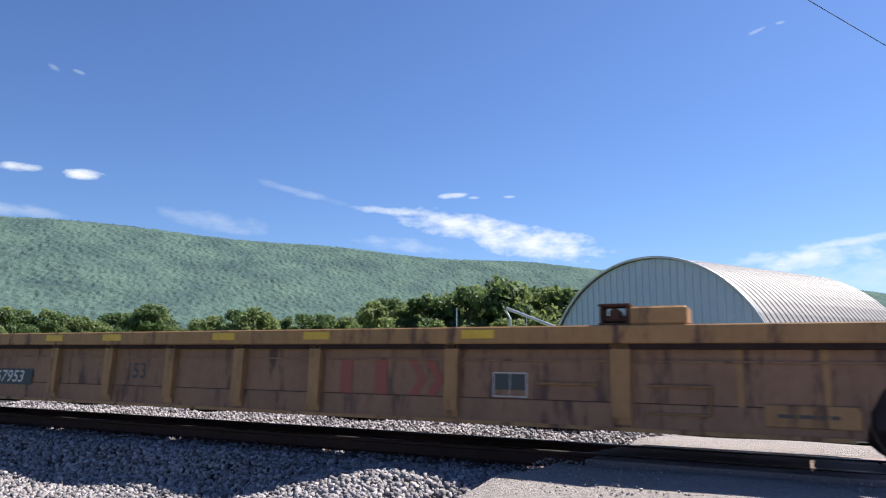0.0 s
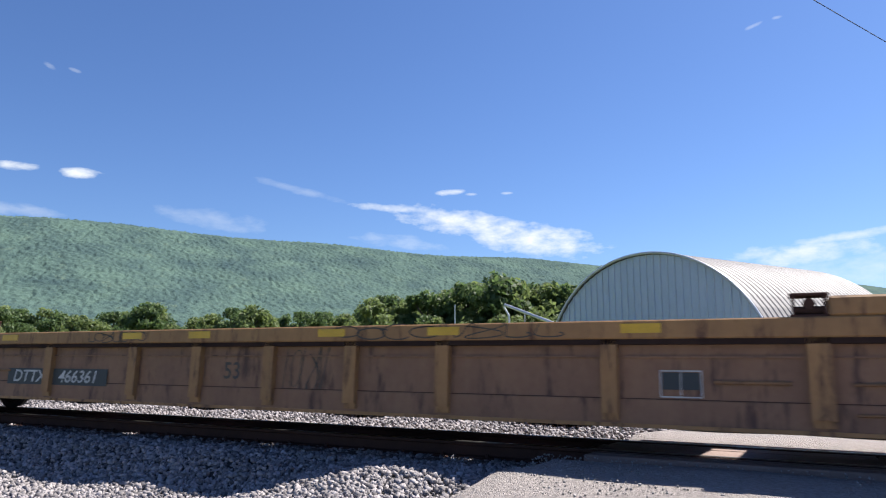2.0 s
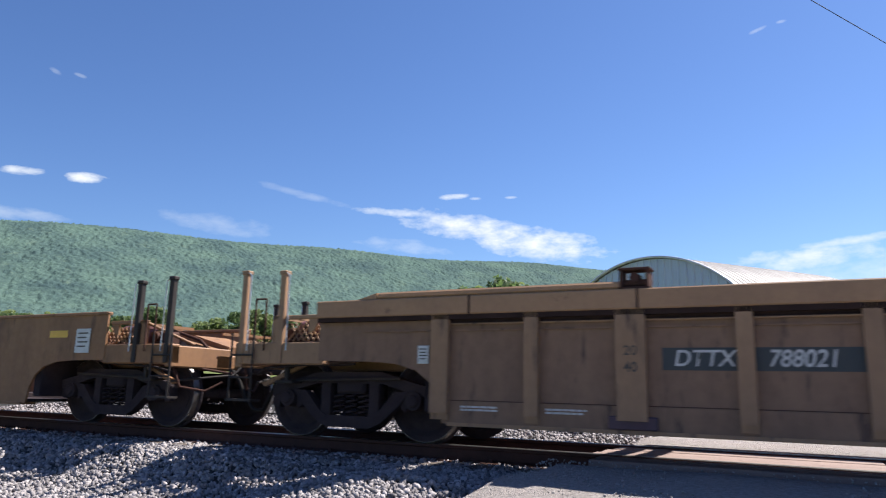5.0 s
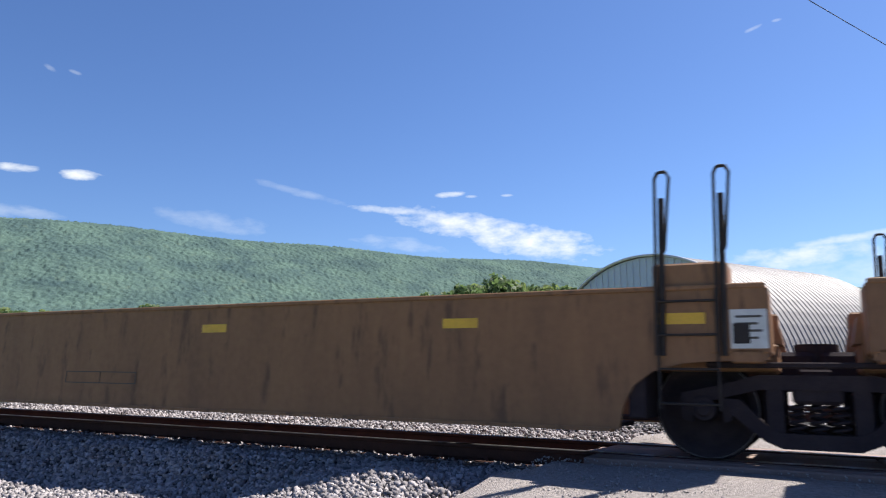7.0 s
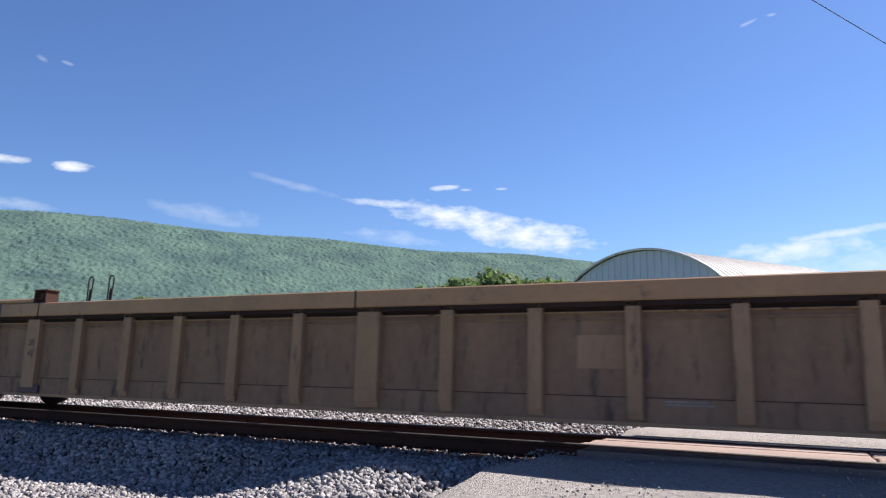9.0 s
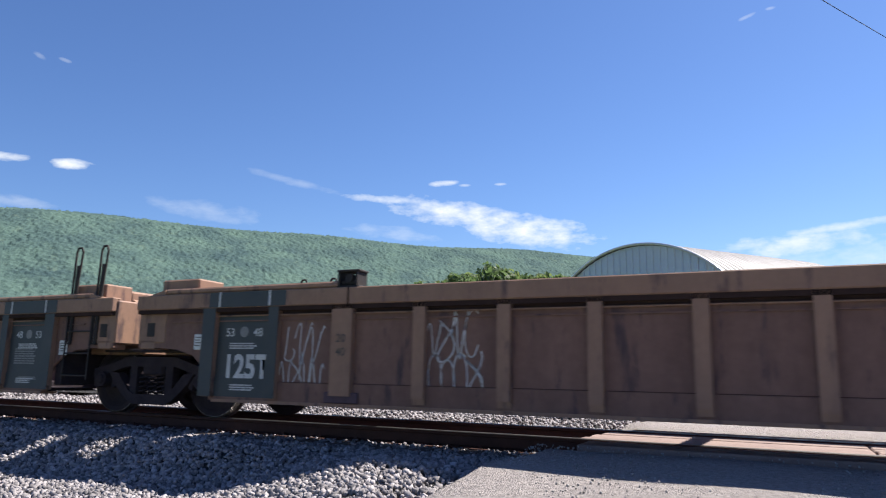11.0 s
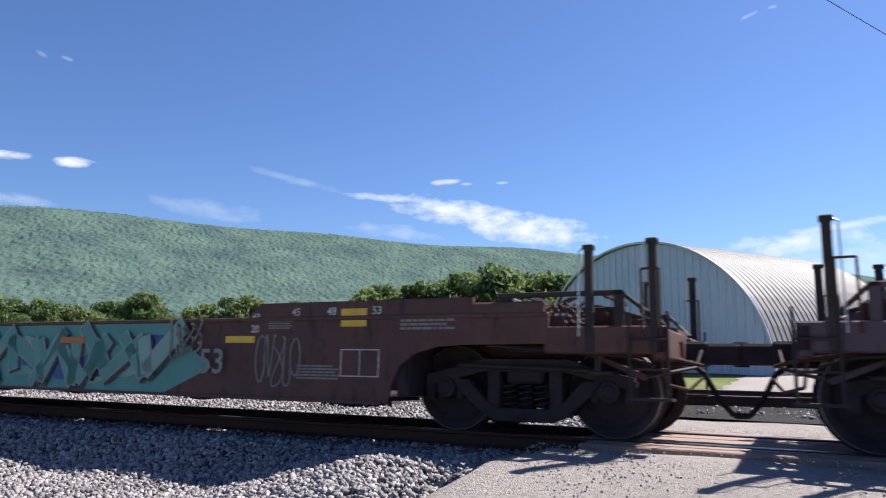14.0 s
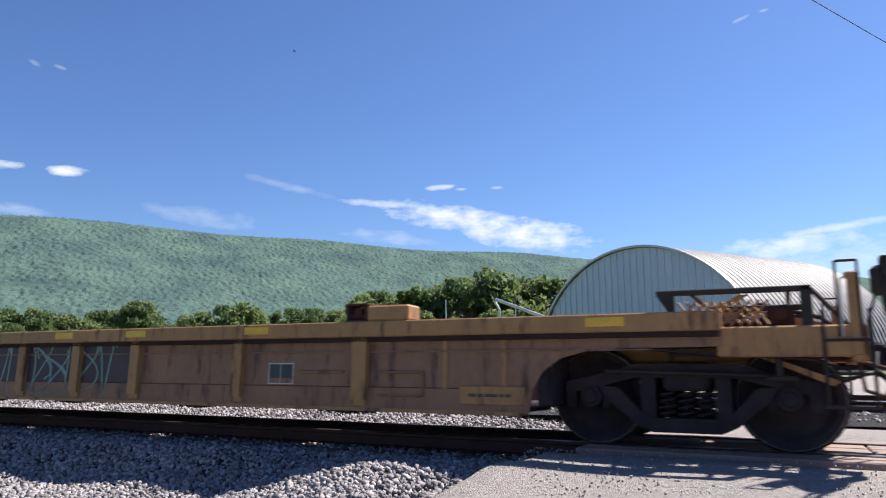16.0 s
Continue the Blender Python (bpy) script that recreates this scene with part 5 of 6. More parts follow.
def yellow_strips(u, xs, z, w=0.36, h=0.085, y=FACE - 0.096):
    for x in xs:
        strip(u, x - w / 2, x + w / 2, z - h / 2, z + h / 2, REFLECT, "reflector", y, "yellow reflective strip")


def dress_low(u, number, nx, seed):
    strip(u, nx - 1.05, nx + 1.1, 0.475, 0.70, PANEL, "number_board", FACE - 0.016, "dark band behind the car number")
    write(u, "DTTX", nx - 0.56, 0.585, 0.17, WHITEP, FACE - 0.02, 1.15, "white reporting mark", slant=0.2)
    write(u, number, nx + 0.5, 0.585, 0.17, WHITEP, FACE - 0.02, 1.15, "white car number", slant=0.2)
    yellow_strips(u, (-8.5, -4.9, -2.3, -1.1, 0.9, 2.3, 4.3, 8.4), 1.14)
    outline(u, 4.62, 0.65, 0.36, 0.24, WHITEP)
    for s in (-1, 1):
        part("pipe_run", Geo().box(s * 4.9, s * 5.5, FACE - 0.03, FACE - 0.005, 0.655, 0.685, 0.006), P["orange"], u)
        part("pipe_run", Geo().tube([(s * 5.95, FACE - 0.02, 0.67), (s * 6.48, FACE - 0.02, 0.67), (s * 6.48, FACE - 0.02, 0.43), (s * 5.95, FACE - 0.02, 0.43)], 0.014), P["orange"], u)
        part("jacking_plate", Geo().box(s * 6.9, s * 7.6, FACE - 0.03, FACE - 0.01, 0.36, 0.54, 0.006), P["yellow"], u)
        bars(u, min(s * 7.0, s * 7.45), max(s * 7.0, s * 7.45), 0.45, 0.03, 1, DARKP, FACE - 0.034, seed)
        part("seam", Geo().box(s * 6.7, s * 6.75, FACE - 0.01, FACE, 0.5, 1.03), P["yellow"], u)
        part("seam", Geo().box(s * 7.35, s * 7.4, FACE - 0.01, FACE, 0.5, 1.03), P["yellow"], u)
    write(u, "53", -0.6, 0.70, 0.2, DARKP, label="black stencilled figures")


def emblem(u, x, z, h):
    """The owner's faded red emblem, as plain upright and slanted shapes."""
    for a in (0.0, 0.45):
        part("emblem_bar", Geo().box(x + a, x + a + 0.16, FACE - 0.006, FACE - 0.003, z - h / 2, z + h / 2), REDP, u, "faded red painted bar")
    for a in (0.85, 1.05):
        part("emblem_chevron", Geo().prism([(x + a, z - h / 2), (x + a + 0.1, z - h / 2), (x + a + 0.24, z), (x + a + 0.1, z + h / 2), (x + a, z + h / 2), (x + a + 0.14, z)], FACE - 0.006, FACE - 0.003), REDP, u, "faded red painted chevron")


def build_train():
    r = random.Random(5)
    # 1 yellow low car
    u = well_car(-7.23, "empty faded-yellow low-sided container well car with dark stencils", LOW, LOOSE)
    dress_low(u, "467953", -3.9, 1)
    emblem(u, 2.6, 0.68, 0.45)
    # 2 black car
    u = well_car(-29.27, "empty weathered black high-sided container well car", BLACK, LOOSE)
    dress_tall(u, 2, "", 0, True, False)
    write(u, "53", 5.2, 0.86, 0.30, GREYP, label="large faded grey figures")
    write(u, "527544", -4.24, 0.90, 0.19, GREYP, wide=0.95, label="half worn-off grey car number", slant=0.2)
    write(u, "LD LMT", -4.45, 0.69, 0.085, GREYP)
    bars(u, -4.15, -3.88, 0.69, 0.075, 1, GREYP, seed=5)
    for x, t in ((-7.36, "53"), (-6.85, "48"), (-6.36, "45")):
        write(u, t, x, 1.03, 0.10, GREYP)
    for x in (-7.62, -6.95, -6.5, 6.5, 6.95, 7.62):
        strip(u, x, x + 0.025, 1.40, 1.55, GREYP, "tick", FACE - 0.096)
    for s in (-1, 1):
        write(u, "20", s * 5.67, 0.98, 0.10, WHITEP, FACE - 0.08)
        write(u, "40", s * 5.67, 0.82, 0.10, WHITEP, FACE - 0.08)
    yellow_strips(u, (-9.1, -5.0, -1.05, 0.75, 4.3, 8.8), 1.46, 0.42)
    bars(u, -0.9, -0.3, 1.47, 0.03, 2, GREYP, FACE - 0.095, 3)
    placard(u, -7.36, 0.62, 0.2, 0.24)
    mark(u, -5.28, 0.9, 0.18, 2, GREYP)
    bars(u, -8.6, -7.9, 1.06, 0.02, 3, GREYP, FACE - 0.004, 7)
    brake_stand(u, 10.6, 1, P["black"], 0.1)
    # 3 yellow low car
    u = well_car(-51.30, "empty mustard-yellow low-sided container well car with scrawled chord", LOW, LOOSE)
    dress_low(u, "466361", -3.9, 4)
    scrawl(u, -3.3, -1.9, 1.07, 1.19, 21, DARKP, 0.016, 7, FACE - 0.094)
    scrawl(u, 0.9, 3.6, 1.07, 1.2, 22, DARKP, 0.016, 8, FACE - 0.094)
    scrawl(u, 0.1, 0.9, 0.5, 0.95, 23, DARKP, 0.014, 5)
    brake_stand(u, 10.72, 1, P["yellow"])
    # 4 to 6 tan three-unit car
    names = ("empty dirty-tan container well unit with a red and blue painted mural", "empty dirty-tan container well unit with a drooping chain", "empty dirty-tan container well unit with a white scrawl")
    m = [well_car(x, n, dict(TALL, dark_posts=False, ribs=regular(True, 0.67 if e == JOINED else 0)), e) for x, n, e in zip((-73.42, -91.71, -110.02), names, (("shared", "free"), JOINED, ("free", "shared")))]
    bars(m[2], -7.4, -7.0, 0.43, 0.018, 2, WHITEP, FACE - 0.016, 71)
    bars(m[2], -6.5, -6.1, 0.43, 0.018, 2, WHITEP, FACE - 0.016, 72)
    for i, u in enumerate(m):
        dress_tall(u, 10 + i, "788021" if i == 2 else "", -4.65, nz=0.91)
    stencil_end(m[0], -1, True, 31)
    stencil_end(m[1], 1, False, 32)
    stencil_end(m[1], -1, True, 33)
    stencil_end(m[2], 1, False, 34)
    yellow_strips(m[0], (-8.2, -7.2, -4.2, -0.45, 0.42, 3.42, 8.6, 6.8), 1.45, 0.42)
    yellow_strips(m[0], (3.72,), 1.45, 0.14)
    mural_a(m[0])
    scrawl(m[1], 4.05, 4.62, 0.7, 1.22, 41, WHITEP, 0.018, 7)
    hanging_hose(m[1], -1.74, 1.34, 1.0, 0.44)
    emblem(m[1], 1.0, 0.8, 0.4)
    scrawl(m[2], 3.09, 3.76, 0.75, 1.02, 43, WHITEP, 0.018, 6)
    # 7 to 9 smooth-sided orange-tan unit car
    names = ("empty smooth-sided orange-tan container well unit with white car number",) * 3
    n = [well_car(x, q, SMOOTH, e) for x, q, e in zip((-132.1, -150.55, -169.1), names, (("shared", "free"), JOINED, ("free", "shared")))]
    for i, u in enumerate(n):
        nx = 3.2 if i == 0 else -3.3
        strip(u, nx - 1.75, nx + 1.4, 0.82, 1.12, PANEL, "number_board", FACE - 0.003, "dark band behind the car number")
        write(u, "DTTX", nx - 1.12, 0.97, 0.26, WHITEP, FACE - 0.007, 1.15, "white reporting mark", slant=0.2)
        write(u, "726257", nx + 0.36, 0.97, 0.26, WHITEP, FACE - 0.007, 1.2, "white car number", slant=0.2)
        for x in (-8.2, -6.0, -2.6, 2.6, 6.0, 8.2):
            strip(u, x - 0.2, x + 0.2, 1.2, 1.3, REFLECT, "reflector", FACE - 0.004, "yellow reflective strip")
        write(u, "53", -7.45, 0.84, 0.34, DARKP, label="black stencilled figures")
        part("end_ramp", Geo().box(-8.45, -6.1, FACE - 0.01, FACE + 0.24, 1.55, 1.73, 0.02), P["orange"], u)
        outline(u, 0.6, 0.62, 1.4, 0.16, DARKP, False)
        placard(u, -8.3, 1.12, 0.1, 0.16)
        placard(u, 8.75, 1.15, 0.3, 0.34)
    brake_stand(n[2], -10.72, -1, P["orange"])
    # 10 to 12 tan three-unit car
    names = ("empty dirty-tan container well unit with yellow strips and a blue scrawl", "empty dirty-tan container well unit", "empty dirty-tan container well unit with striped end stencil")
    q = [well_car(x, s, dict(TALL, lock=3) if i == 0 else TALL, e) for i, (x, s, e) in enumerate(zip((-191.5, -209.8, -228.15), names, (("shared", "free"), JOINED, ("free", "shared"))))]
    for i, u in enumerate(q):
        dress_tall(u, 21 + i, "785825" if i == 0 else "", 3.93)
    outline(q[0], 7.05, 0.70, 0.42, 0.33, WHITEP)
    part("round_seal", Geo().cyl((7.06, FACE - 0.006, 0.96), (7.06, FACE - 0.003, 0.96), 0.06, n=18), GREYP, q[0], "faded white round seal")
    for u, e in ((q[0], 1), (q[2], -1)):
        part("corner_block", Geo().box(e * 8.7, e * 9.21, FACE - 0.07, FACE + 0.24, 1.552, 1.70, 0.02), P["tanchord"], u, "raised corner block")
    stencil_end(q[0], -1, True, 51)
    stencil_end(q[1], 1, False, 52)
    stencil_end(q[1], -1, True, 53)
    stencil_end(q[2], 1, False, 54)
    yellow_strips(q[0], (-6.4, -4.0, -1.6, -0.4, 0.4, 3.5, 6.3), 1.46, 0.36)
    yellow_strips(q[0], (8.6,), 1.46, 0.95, 0.10)
    scrawl(q[0], 0.35, 0.85, 0.6, 1.1, 55, SPRAY["blue"], 0.02, 4)
    bars(q[2], -8.7, -7.7, 1.1, 0.03, 9, WHITEP, FACE - 0.004, 57)
    strip(q[2], -8.9, -7.9, 1.43, 1.53, SPRAY["orange"], "band", FACE - 0.096)
    # 13 to 15 tan three-unit car
    names = ("empty dirty-tan container well unit with white scrawls", "empty dirty-tan container well unit with a hanging hose", "empty dirty-tan container well unit tagged in white and black")
    s_ = [well_car(x, w, dict(SOOTY, lock=3) if i in (0, 2) else dict(SOOTY, ribs=regular(True, 0.67)), e) for i, (x, w, e) in enumerate(zip((-250.17, -268.45, -287.02), names, (("shared", "free"), JOINED, ("free", "shared"))))]
    for i, u in enumerate(s_):
        dress_tall(u, 31 + i)
    stencil_end(s_[0], -1, True, 61)
    stencil_end(s_[1], 1, False, 62)
    stencil_end(s_[1], -1, True, 63)
    stencil_end(s_[2], 1, False, 64)
    scrawl(s_[0], -6.58, -5.93, 0.34, 1.13, 65, WHITEP, 0.018, 5)
    scrawl(s_[0], -4.68, -3.93, 0.38, 1.19, 66, WHITEP, 0.018, 6)
    scrawl(s_[1], -4.55, -4.0, 0.72, 1.12, 67, WHITEP, 0.018, 6)
    hanging_hose(s_[1], -1.66, 1.34, 0.86, 0.46)
    scrawl(s_[2], -1.98, -1.28, 0.5, 1.16, 68, WHITEP, 0.018, 6)
    scrawl(s_[2], 0.08, 0.68, 0.46, 1.12, 69, WHITEP, 0.018, 5)
    brake_stand(s_[2], -10.35, -1, P["tan"])
    # 16 dark car
    u = well_car(-308.85, "empty dark-grey container well car with maroon chord and white stencils", DARKCAR, LOOSE)
    write(u, "53", -6.64, 0.72, 0.36, WHITEP, label="large pale figures")
    mark(u, -5.2, 0.84, 0.18, 3, GREYP)
    write(u, "73692", -3.62, 0.85, 0.2, GREYP, FACE - 0.004, 1.1, "faded grey car number")
    write(u, "LD LMT   170400", -2.16, 0.80, 0.085, WHITEP)
    write(u, "LT WT     49000", -2.16, 0.65, 0.085, WHITEP)
    write(u, "IL 53-2", -0.8, 0.78, 0.085, WHITEP)
    write(u, "IW 8-6", -0.8, 0.63, 0.085, WHITEP)
    outline(u, 0.68, 0.86, 0.26, 0.24, WHITEP, False)
    write(u, "H", 0.68, 0.84, 0.1, WHITEP)
    for x in (-8.6, -6.2, -4.3, -2.1, -0.1, 2.4, 5.0, 8.6):
        strip(u, x - 0.2, x + 0.2, 1.37, 1.45, DULL, "reflector", FACE - 0.096, "dull amber reflective strip")
    for x, t in ((-7.2, "53"), (-6.6, "48"), (-5.5, "20"), (5.4, "20"), (6.7, "48"), (7.4, "53")):
        write(u, t, x, 1.40, 0.1, WHITEP, FACE - 0.094)
    for s in (-1, 1):
        g = Geo().tube([(s * 5.9, -1.45, 1.5), (s * 5.9, -1.45, 1.62), (s * 8.4, -1.45, 1.62), (s * 8.4, -1.45, 1.5)], 0.022)
        for x in (6.6, 7.4):
            g.cyl((s * x, -1.45, 1.5), (s * x, -1.45, 1.62), 0.02, n=6)
        part("top_rail", g, DARK, u)
        part("lock_housing", Geo().box(s * 5.6, s * 5.9, -1.5, -1.3, 1.5, 1.74, 0.03), DARK, u)
    placard(u, 7.5, 0.78, 0.14, 0.2)
    brake_stand(u, 10.6, 1, P["black"], 0.42)
    # 17 mural car
    u = well_car(-330.90, "empty rust-brown container well car with teal painted mural", MURAL, LOOSE)
    mural_b(u)
    # 18 tan car
    u = well_car(-352.98, "empty tan-sided container well car with dark end posts", dict(SOOTY, posts=1.95), LOOSE)
    dress_tall(u, 41, "659376", -4.66)
    outline(u, 6.95, 0.66, 0.3, 0.26, GREYP)
    for s in (-1, 1):
        g = Geo().box(s * 3.2, s * 3.6, FACE - 0.005, FACE - 0.002, 0.75, 1.0)
        part("faded_panel", g, P["umber"], u)
    strip(u, 2.1, 4.0, 0.76, 1.0, P["umber"], "faded_band", FACE - 0.004, "paler faded band")
    strip(u, -0.3, 0.4, 1.4, 1.5, P["yellow"], "band", FACE - 0.096)
    # 19 yellow low car
    u = well_car(-374.99, "empty rust-stained yellow low-sided container well car", LOW, LOOSE)
    dress_low(u, "467012", -3.9, 9)
    part("painted_patch", Geo().box(-1.3, 2.2, FACE - 0.006, FACE - 0.004, 0.32, 1.0), SPRAY["grey"], u, "dark sprayed field")
    scrawl(u, -1.2, 2.1, 0.35, 1.0, 81, SPRAY["pale"], 0.035, 9, FACE - 0.012)
    brake_stand(u, 10.72, 1, P["yellow"])


def mural_a(u):
    """Plum, blue and wine-red sprayed fields over panels, ribs and chord, with pale drips."""
    r = random.Random(77)
    depth = [FACE - 0.014]

    def lay(poly, k, label=""):
        depth[0] -= 0.0009
        return patch(u, [(x, min(max(z, 0.31), 1.35)) for x, z in poly], SPRAY[k], depth[0], label)

    def dab(x, z, rx, rz, k, n=11, rough=0.2):
        lay(blob(x, z, rx, rz, r, n, rough), k)

    def drip(x, z, rad, k):
        dab(x, z, rad * 0.9, rad * 1.25, k, 12, 0.12)
        lay([(x - 0.012, z - rad), (x + 0.014, z - rad), (x + 0.006, z - rad * r.uniform(2.0, 3.0))], k)
    for a, b, k in ((-0.88, 0.97, "grey"), (0.97, 2.0, "blue"), (2.0, 3.0, "blue"), (3.0, 5.65, "navy")):
        lay([(a, 0.31), (b, 0.31), (b + r.uniform(-0.03, 0.03), 1.35), (a, 1.35)], k, "sprayed colour field")
    # wine-red ground that rises and falls along the sill
    lay([(1.78, 0.31), (1.72, 0.62), (1.85, 0.55), (2.35, 0.60), (2.55, 0.52), (2.85, 0.78), (3.05, 0.8), (3.75, 0.76), (4.05, 0.5), (4.35, 0.66), (4.75, 0.85), (5.3, 0.74), (5.65, 0.8), (5.65, 0.31)], "wine", "wine-red sprayed ground")
    lay([(-0.6, 0.31), (-0.5, 0.55), (-0.2, 0.62), (0.1, 0.45), (0.3, 0.31)], "wine")
    lay([(2.92, 1.35), (2.9, 1.12), (3.3, 1.05), (3.7, 1.12), (3.85, 1.35)], "wine")
    dab(0.45, 0.62, 0.30, 0.30, "wine", 16, 0.06)
    dab(0.42, 0.55, 0.19, 0.24, "grey", 14, 0.08)
    for x, z, rx, rz in ((-0.65, 0.95, 0.12, 0.26), (0.38, 1.08, 0.2, 0.14), (-0.2, 0.68, 0.18, 0.12), (2.0, 0.98, 0.11, 0.13), (4.55, 0.42, 0.36, 0.28), (3.68, 0.55, 0.1, 0.3), (2.55, 0.68, 0.2, 0.1)):
        dab(x, z, rx, rz, "navy", 13, 0.12)
    for x, z, rx, rz in ((1.38, 1.0, 0.09, 0.1), (2.28, 1.12, 0.13, 0.09), (-0.05, 0.98, 0.09, 0.12), (0.62, 0.45, 0.16, 0.1), (2.78, 0.55, 0.1, 0.2), (3.3, 0.75, 0.11, 0.15), (3.5, 0.7, 0.08, 0.2), (-0.55, 0.52, 0.05, 0.16), (0.55, 1.2, 0.05, 0.09), (4.5, 0.42, 0.14, 0.1)):
        dab(x, z, rx, rz, "skin", 10, 0.3)
    for x, z, rad in ((-0.36, 0.8, 0.085), (0.58, 0.96, 0.07), (0.72, 0.92, 0.03), (0.82, 0.92, 0.025), (1.64, 0.92, 0.085), (2.45, 1.12, 0.06), (2.56, 1.15, 0.03), (2.42, 0.88, 0.05), (2.32, 0.8, 0.045), (4.0, 0.48, 0.05), (5.25, 0.76, 0.085), (5.5, 0.62, 0.04)):
        drip(x, z, rad, "white")
    for x, z, rx, rz in ((-0.4, 0.42, 0.17, 0.1), (3.9, 0.38, 0.16, 0.09)):
        dab(x, z, rx, rz, "pale", 14, 0.08)
    for i in range(34):
        dab(r.uniform(-0.8, 5.5), r.uniform(0.4, 1.3), r.uniform(0.015, 0.05), r.uniform(0.02, 0.07), r.choice(["skin", "wine", "navy", "blue", "grey", "navy"]), 7, 0.35)
    for pts in ([(0.2, 0.9), (0.42, 0.93), (0.6, 0.86), (0.7, 0.7), (0.72, 0.5), (0.66, 0.38)], [(1.62, 1.2), (1.68, 1.0), (1.74, 0.75), (1.72, 0.62), (1.84, 0.52), (1.86, 0.36)], [(2.0, 0.58), (2.3, 0.6), (2.5, 0.53), (2.62, 0.55)], [(-0.28, 1.25), (-0.3, 1.05), (-0.42, 0.92), (-0.5, 0.86)]):
        g = Geo()
        depth[0] -= 0.001
        ribbon(g, pts, 0.014, depth[0])
        part("painted_line", g, SPRAY["skin"], u, "pale sprayed outline")
    # the paint runs over ribs and chord
    for x, w, k in ((-0.95, 0.14, "grey"), (0.0, 0.28, "wine"), (0.95, 0.14, "blue"), (1.9, 0.14, "navy"), (2.84, 0.14, "wine"), (3.75, 0.14, "wine"), (4.7, 0.14, "wine")):
        strip(u, x - w / 2, x + w / 2, 0.36, 1.36 if x < 4 else 1.1, SPRAY[k], "painted_patch", FACE - 0.079)
    strip(u, -0.06, 0.1, 0.8, 1.0, SPRAY["skin"], "painted_patch", FACE - 0.0815)
    for a, b, k in ((-0.9, -0.6, "navy"), (-0.6, 0.15, "grey"), (0.15, 0.75, "navy"), (0.75, 1.7, "blue"), (1.7, 2.3, "navy"), (2.3, 3.0, "blue"), (3.0, 3.85, "navy")):
        strip(u, a, b, 1.365, 1.545, SPRAY[k], "painted_patch", FACE - 0.0945)
    for x, z, rx in ((2.05, 1.46, 0.08), (2.7, 1.44, 0.12), (2.6, 1.5, 0.06)):
        patch(u, blob(x, z, rx, 0.035, r, 11, 0.15), SPRAY["pale"], FACE - 0.0958)


def mural_b(u):
    """A long teal mural of angular sprayed shapes with pale and dark outlines."""
    r = random.Random(99)
    ypos = FACE - 0.004
    zt, zb = 1.20, 0.285
    patch(u, [(-8.25, 0.84), (-7.5, 1.0), (-6.6, 1.19), (4.3, zt), (4.6, 0.95), (5.1, 0.62), (4.3, zb), (-6.9, zb), (-7.4, 0.55)], SPRAY["teal"], ypos, "teal sprayed background")
    y = ypos - 0.002
    for k in range(46):
        y -= 0.0006
        patch(u, blob(r.uniform(-7.0, 4.3), r.uniform(zb + 0.18, zt - 0.18), r.uniform(0.2, 0.5), r.uniform(0.09, 0.17), r, 9, 0.3), SPRAY[r.choice(["pale", "teal", "pale", "blue", "sea", "sea"])], y, "soft sprayed field")
    # angular strokes, each with a dark shade, a white edge and a fill
    x = -7.0
    while x < 4.2:
        w = r.uniform(0.5, 0.85)
        if -1.75 < x + w / 2 < -0.5:
            x += 0.3
            continue
        n = r.randint(3, 5)
        pts = [(x + r.uniform(-0.05, w + 0.15), (zb + 0.12 if k % 2 else zt - 0.12) + r.uniform(-0.04, 0.22) * (1 if k % 2 else -1)) for k in range(n)]
        t_ = r.uniform(0.13, 0.22)
        low = [(a + 0.035, min(max(b - 0.03, zb + 0.08), zt - 0.08)) for a, b in pts]
        for k, line, wide, back in (("navy", low, t_ + 0.05, 0.002), ("skin", pts, t_ + 0.035, 0.006), (r.choice(["teal", "pale", "sea", "sea", "pale", "blue"]), pts, t_, 0.010)):
            g = Geo()
            ribbon(g, line, wide, y - back - 0.0001 * x)
            part("painted_stroke", g, SPRAY[k], u)
        x += w * 0.72
    # pointed flourish at the end of the mural
    patch(u, [(-8.2, 0.84), (-7.0, 0.98), (-6.6, 1.15), (-6.75, 0.85), (-7.2, 0.74), (-6.9, 0.5), (-7.3, 0.38), (-7.25, 0.6)], SPRAY["white"], y - 0.015)
    patch(u, [(-7.95, 0.84), (-7.0, 0.94), (-6.7, 1.05), (-6.85, 0.85), (-7.3, 0.77)], SPRAY["sea"], y - 0.017)
    for x in (-6.7, -4.85, -2.69, -0.15, 2.3):
        strip(u, x, x + 0.5, 0.915, 1.0, SPRAY["orange"], "reflector", FACE - 0.055, "orange reflective strip")
    strip(u, 5.3, 5.75, 0.92, 1.0, REFLECT, "reflector", FACE - 0.004, "yellow reflective strip")
    # plain red rounded field with a pale oval
    patch(u, [(-2.0, 0.95), (-1.5, 1.18), (-0.55, 1.18), (-0.75, 0.8), (-0.8, 0.3), (-1.7, 0.3), (-1.5, 0.6)], SPRAY["navy"], FACE - 0.0545, "dark sprayed field")
    patch(u, [(-1.4, 0.3), (-0.78, 0.3), (-0.78, 0.8), (-0.95, 1.05), (-1.3, 1.05), (-1.42, 0.75)], SPRAY["wine"], FACE - 0.056, "plain wine-red sprayed shape")
    patch(u, blob(-1.1, 0.95, 0.29, 0.22, random.Random(4), 14, 0.12), SPRAY["rusty"], FACE - 0.058, "plain rust-red sprayed shape")
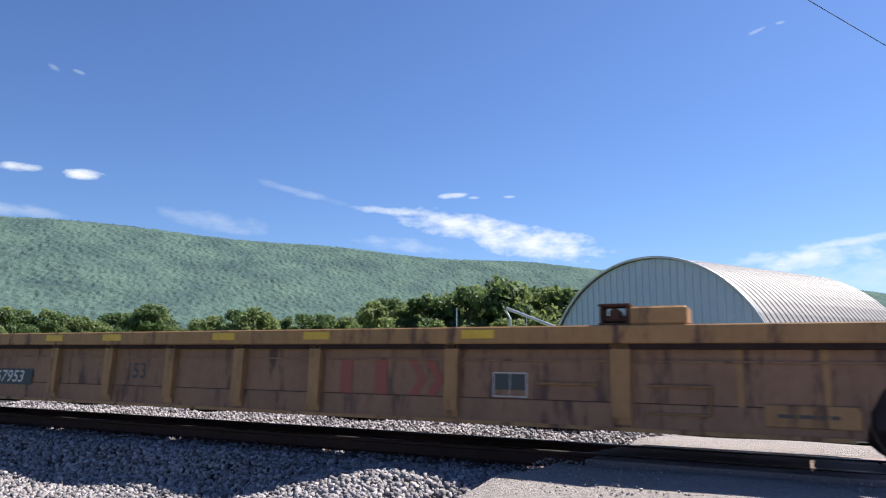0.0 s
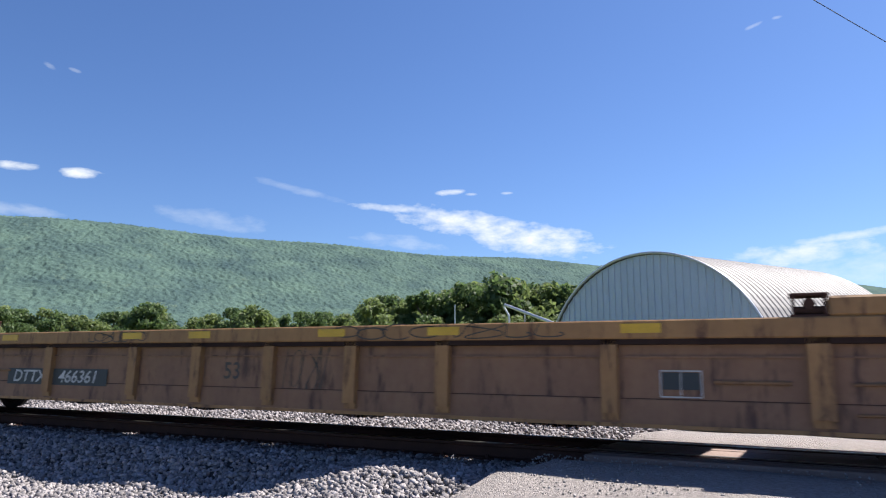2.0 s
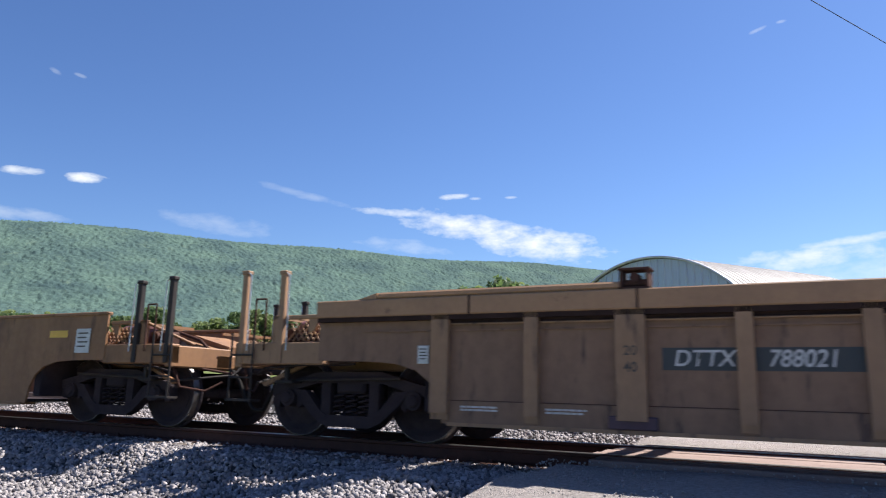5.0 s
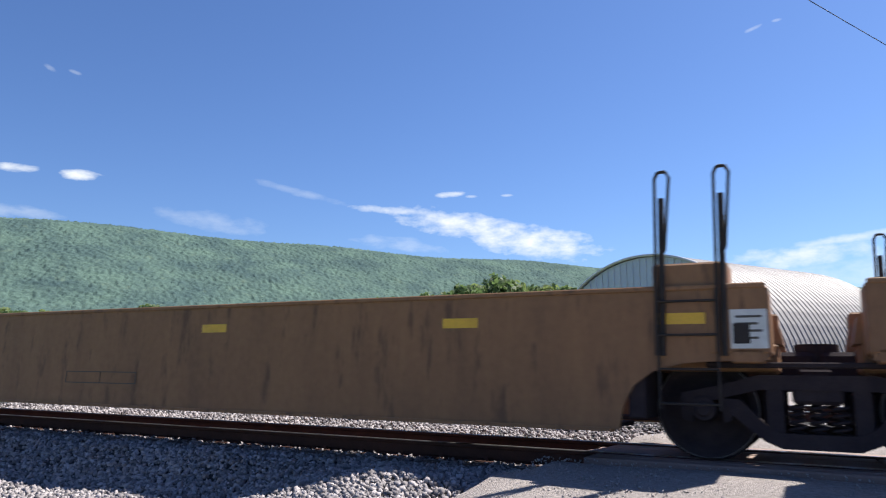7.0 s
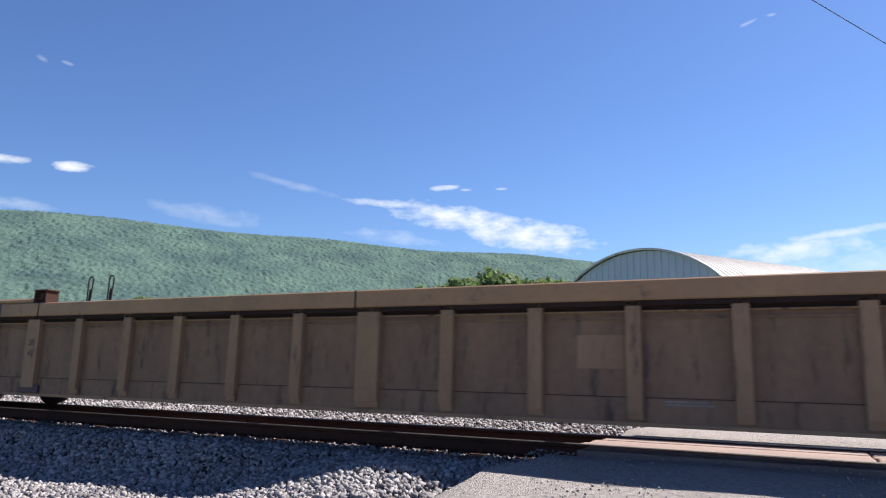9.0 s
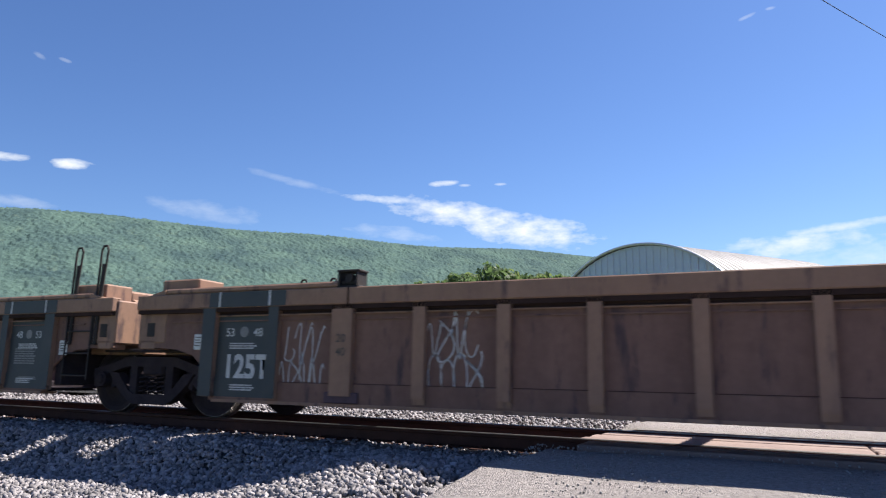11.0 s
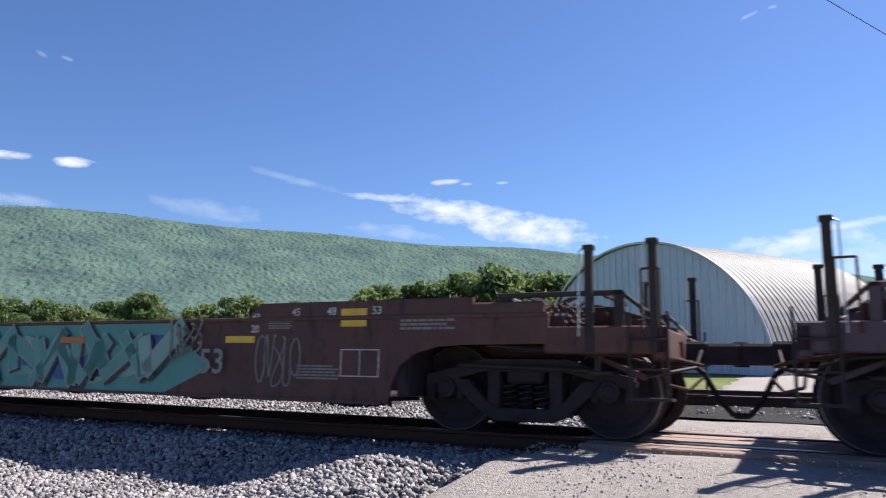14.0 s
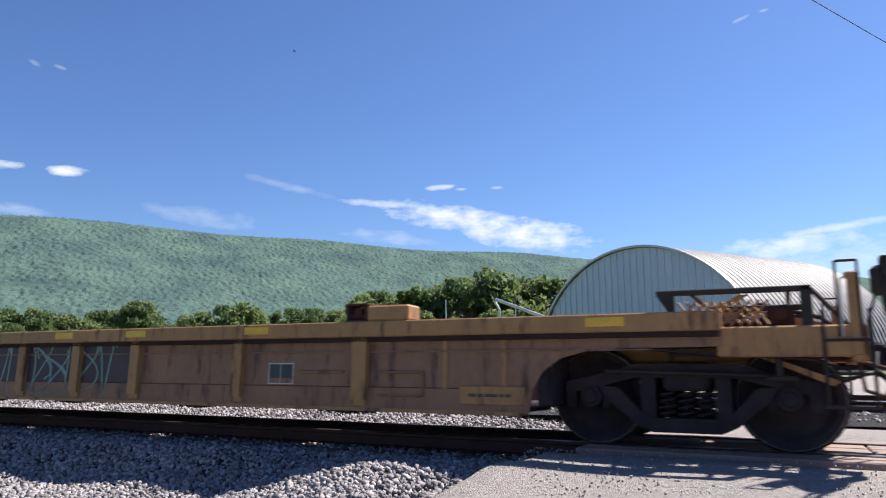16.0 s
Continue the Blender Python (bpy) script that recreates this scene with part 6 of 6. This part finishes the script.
    patch(u, blob(-1.1, 0.86, 0.17, 0.21, random.Random(5), 16, 0.04), SPRAY["skin"], FACE - 0.060, "plain pale oval")
    strip(u, -1.27, -0.93, 0.88, 0.93, SPRAY["grey"], "painted_patch", FACE - 0.062)
    patch(u, blob(-1.62, 0.42, 0.16, 0.06, random.Random(6), 10, 0.2), SPRAY["skin"], FACE - 0.060, "plain pale shape")
    mark(u, -4.4, 1.06, 0.19, 3, DARKP, FACE - 0.064)
    write(u, "71609", -3.3, 1.06, 0.2, DARKP, FACE - 0.064, 1.15, "dark car number")
    write(u, "53", 5.15, 0.68, 0.3, GREYP, FACE - 0.066, label="pale stencilled figures")
    scrawl(u, 4.4, 5.0, 0.80, 1.15, 91, GREYP, 0.035, 4, FACE - 0.064)
    scrawl(u, 5.75, 6.5, 0.5, 0.95, 92, GREYP, 0.026, 5)
    # raised ends
    for s in (-1, 1):
        part("end_side", Geo().prism([(s * 5.6, 1.20), (s * 5.8, 1.385), (s * 8.6, 1.385), (s * 8.6, 1.20)], FACE - 0.002, FACE + 0.03), P["rust"], u)
        part("end_cap", Geo().box(s * 8.58, s * 9.35, FACE - 0.01, FACE + 0.1, 1.19, 1.33, 0.02), P["rust"], u)
    write(u, "45", 6.35, 1.27, 0.09, WHITEP)
    write(u, "48", 6.85, 1.27, 0.09, WHITEP)
    write(u, "53", 7.45, 1.27, 0.09, WHITEP)
    write(u, "40", 5.75, 1.22, 0.09, WHITEP)
    write(u, "20", 5.75, 1.08, 0.09, WHITEP)
    strip(u, 6.98, 7.32, 1.1, 1.3, REFLECT, "reflector", FACE - 0.004, "yellow reflective panel")
    outline(u, 7.25, 0.7, 0.5, 0.3, WHITEP, False)
    bars(u, 7.75, 8.4, 1.2, 0.025, 4, GREYP, FACE - 0.004, 93)
    bars(u, 5.95, 6.3, 1.2, 0.016, 5, GREYP, FACE - 0.004, 94)
    bars(u, 6.4, 7.0, 0.66, 0.02, 5, GREYP, FACE - 0.004, 95)


build_train()


# ---- bird ----
def build_bird():
    b = root("bird", pose(-15, 52, 26), "small black bird flying high across the sky", "bird")
    part("body", Geo().cyl((0.16, 0, 0), (-0.02, 0, 0), 0.03, 0.06, n=8).cyl((-0.02, 0, 0), (-0.2, 0, 0), 0.06, 0.02, n=8), RUBBER, b, at=Matrix.Scale(0.55, 4))
    part("tail", Geo().prism([(0.16, -0.005), (0.3, -0.005), (0.3, 0.01), (0.16, 0.01)], -0.06, 0.06), RUBBER, b, at=Matrix.Scale(0.55, 4))
    for s in (-1, 1):
        g = Geo().add([(-0.06, 0, 0.02), (0.08, 0, 0.02), (0.06, s * 0.2, 0.1), (-0.06, s * 0.22, 0.1), (0.12, s * 0.48, 0.02), (0.02, s * 0.45, 0.03), (-0.06, 0, 0.0), (0.08, 0, 0.0), (0.06, s * 0.2, 0.085), (-0.06, s * 0.22, 0.085)], [(0, 1, 2, 3), (3, 2, 4, 5), (6, 7, 8, 9), (0, 3, 9, 6), (1, 2, 8, 7)])
        part("wing", g, RUBBER, b, at=Matrix.Scale(0.55, 4))
    return b


bird = build_bird()


def motions():
    TIMES = [round(0.25 * k, 2) for k in range(49)] + [12.2, 12.3, 12.35, 12.45, 12.5, 12.6] + [round(12.75 + 0.25 * k, 2) for k in range(14)]
    for u, x in TRAIN:
        # steady speed, with one short check at 12.4 s
        walk(u, [(t, pose(x + SPEED * t - (0.55 if t > 12.4 else 0), TRACK_Y, TRACK_Z, CANT)) for t in TIMES])
    walk(bird, [(0, pose(150, 148, 75, 0, 0, 25)), (10, pose(38, 84, 46, 0, 0, 25)), (14.0, pose(-8.9, 55.2, 28.2, 0, 0, 25)), (14.5, pose(-15.2, 52.2, 26.3, 0, 0, 25)), (15.2, pose(-24.0, 48.1, 25.4, 0, 0, 25)), (16, pose(-34.2, 43.4, 24.5, 0, 0, 25))])


motions()
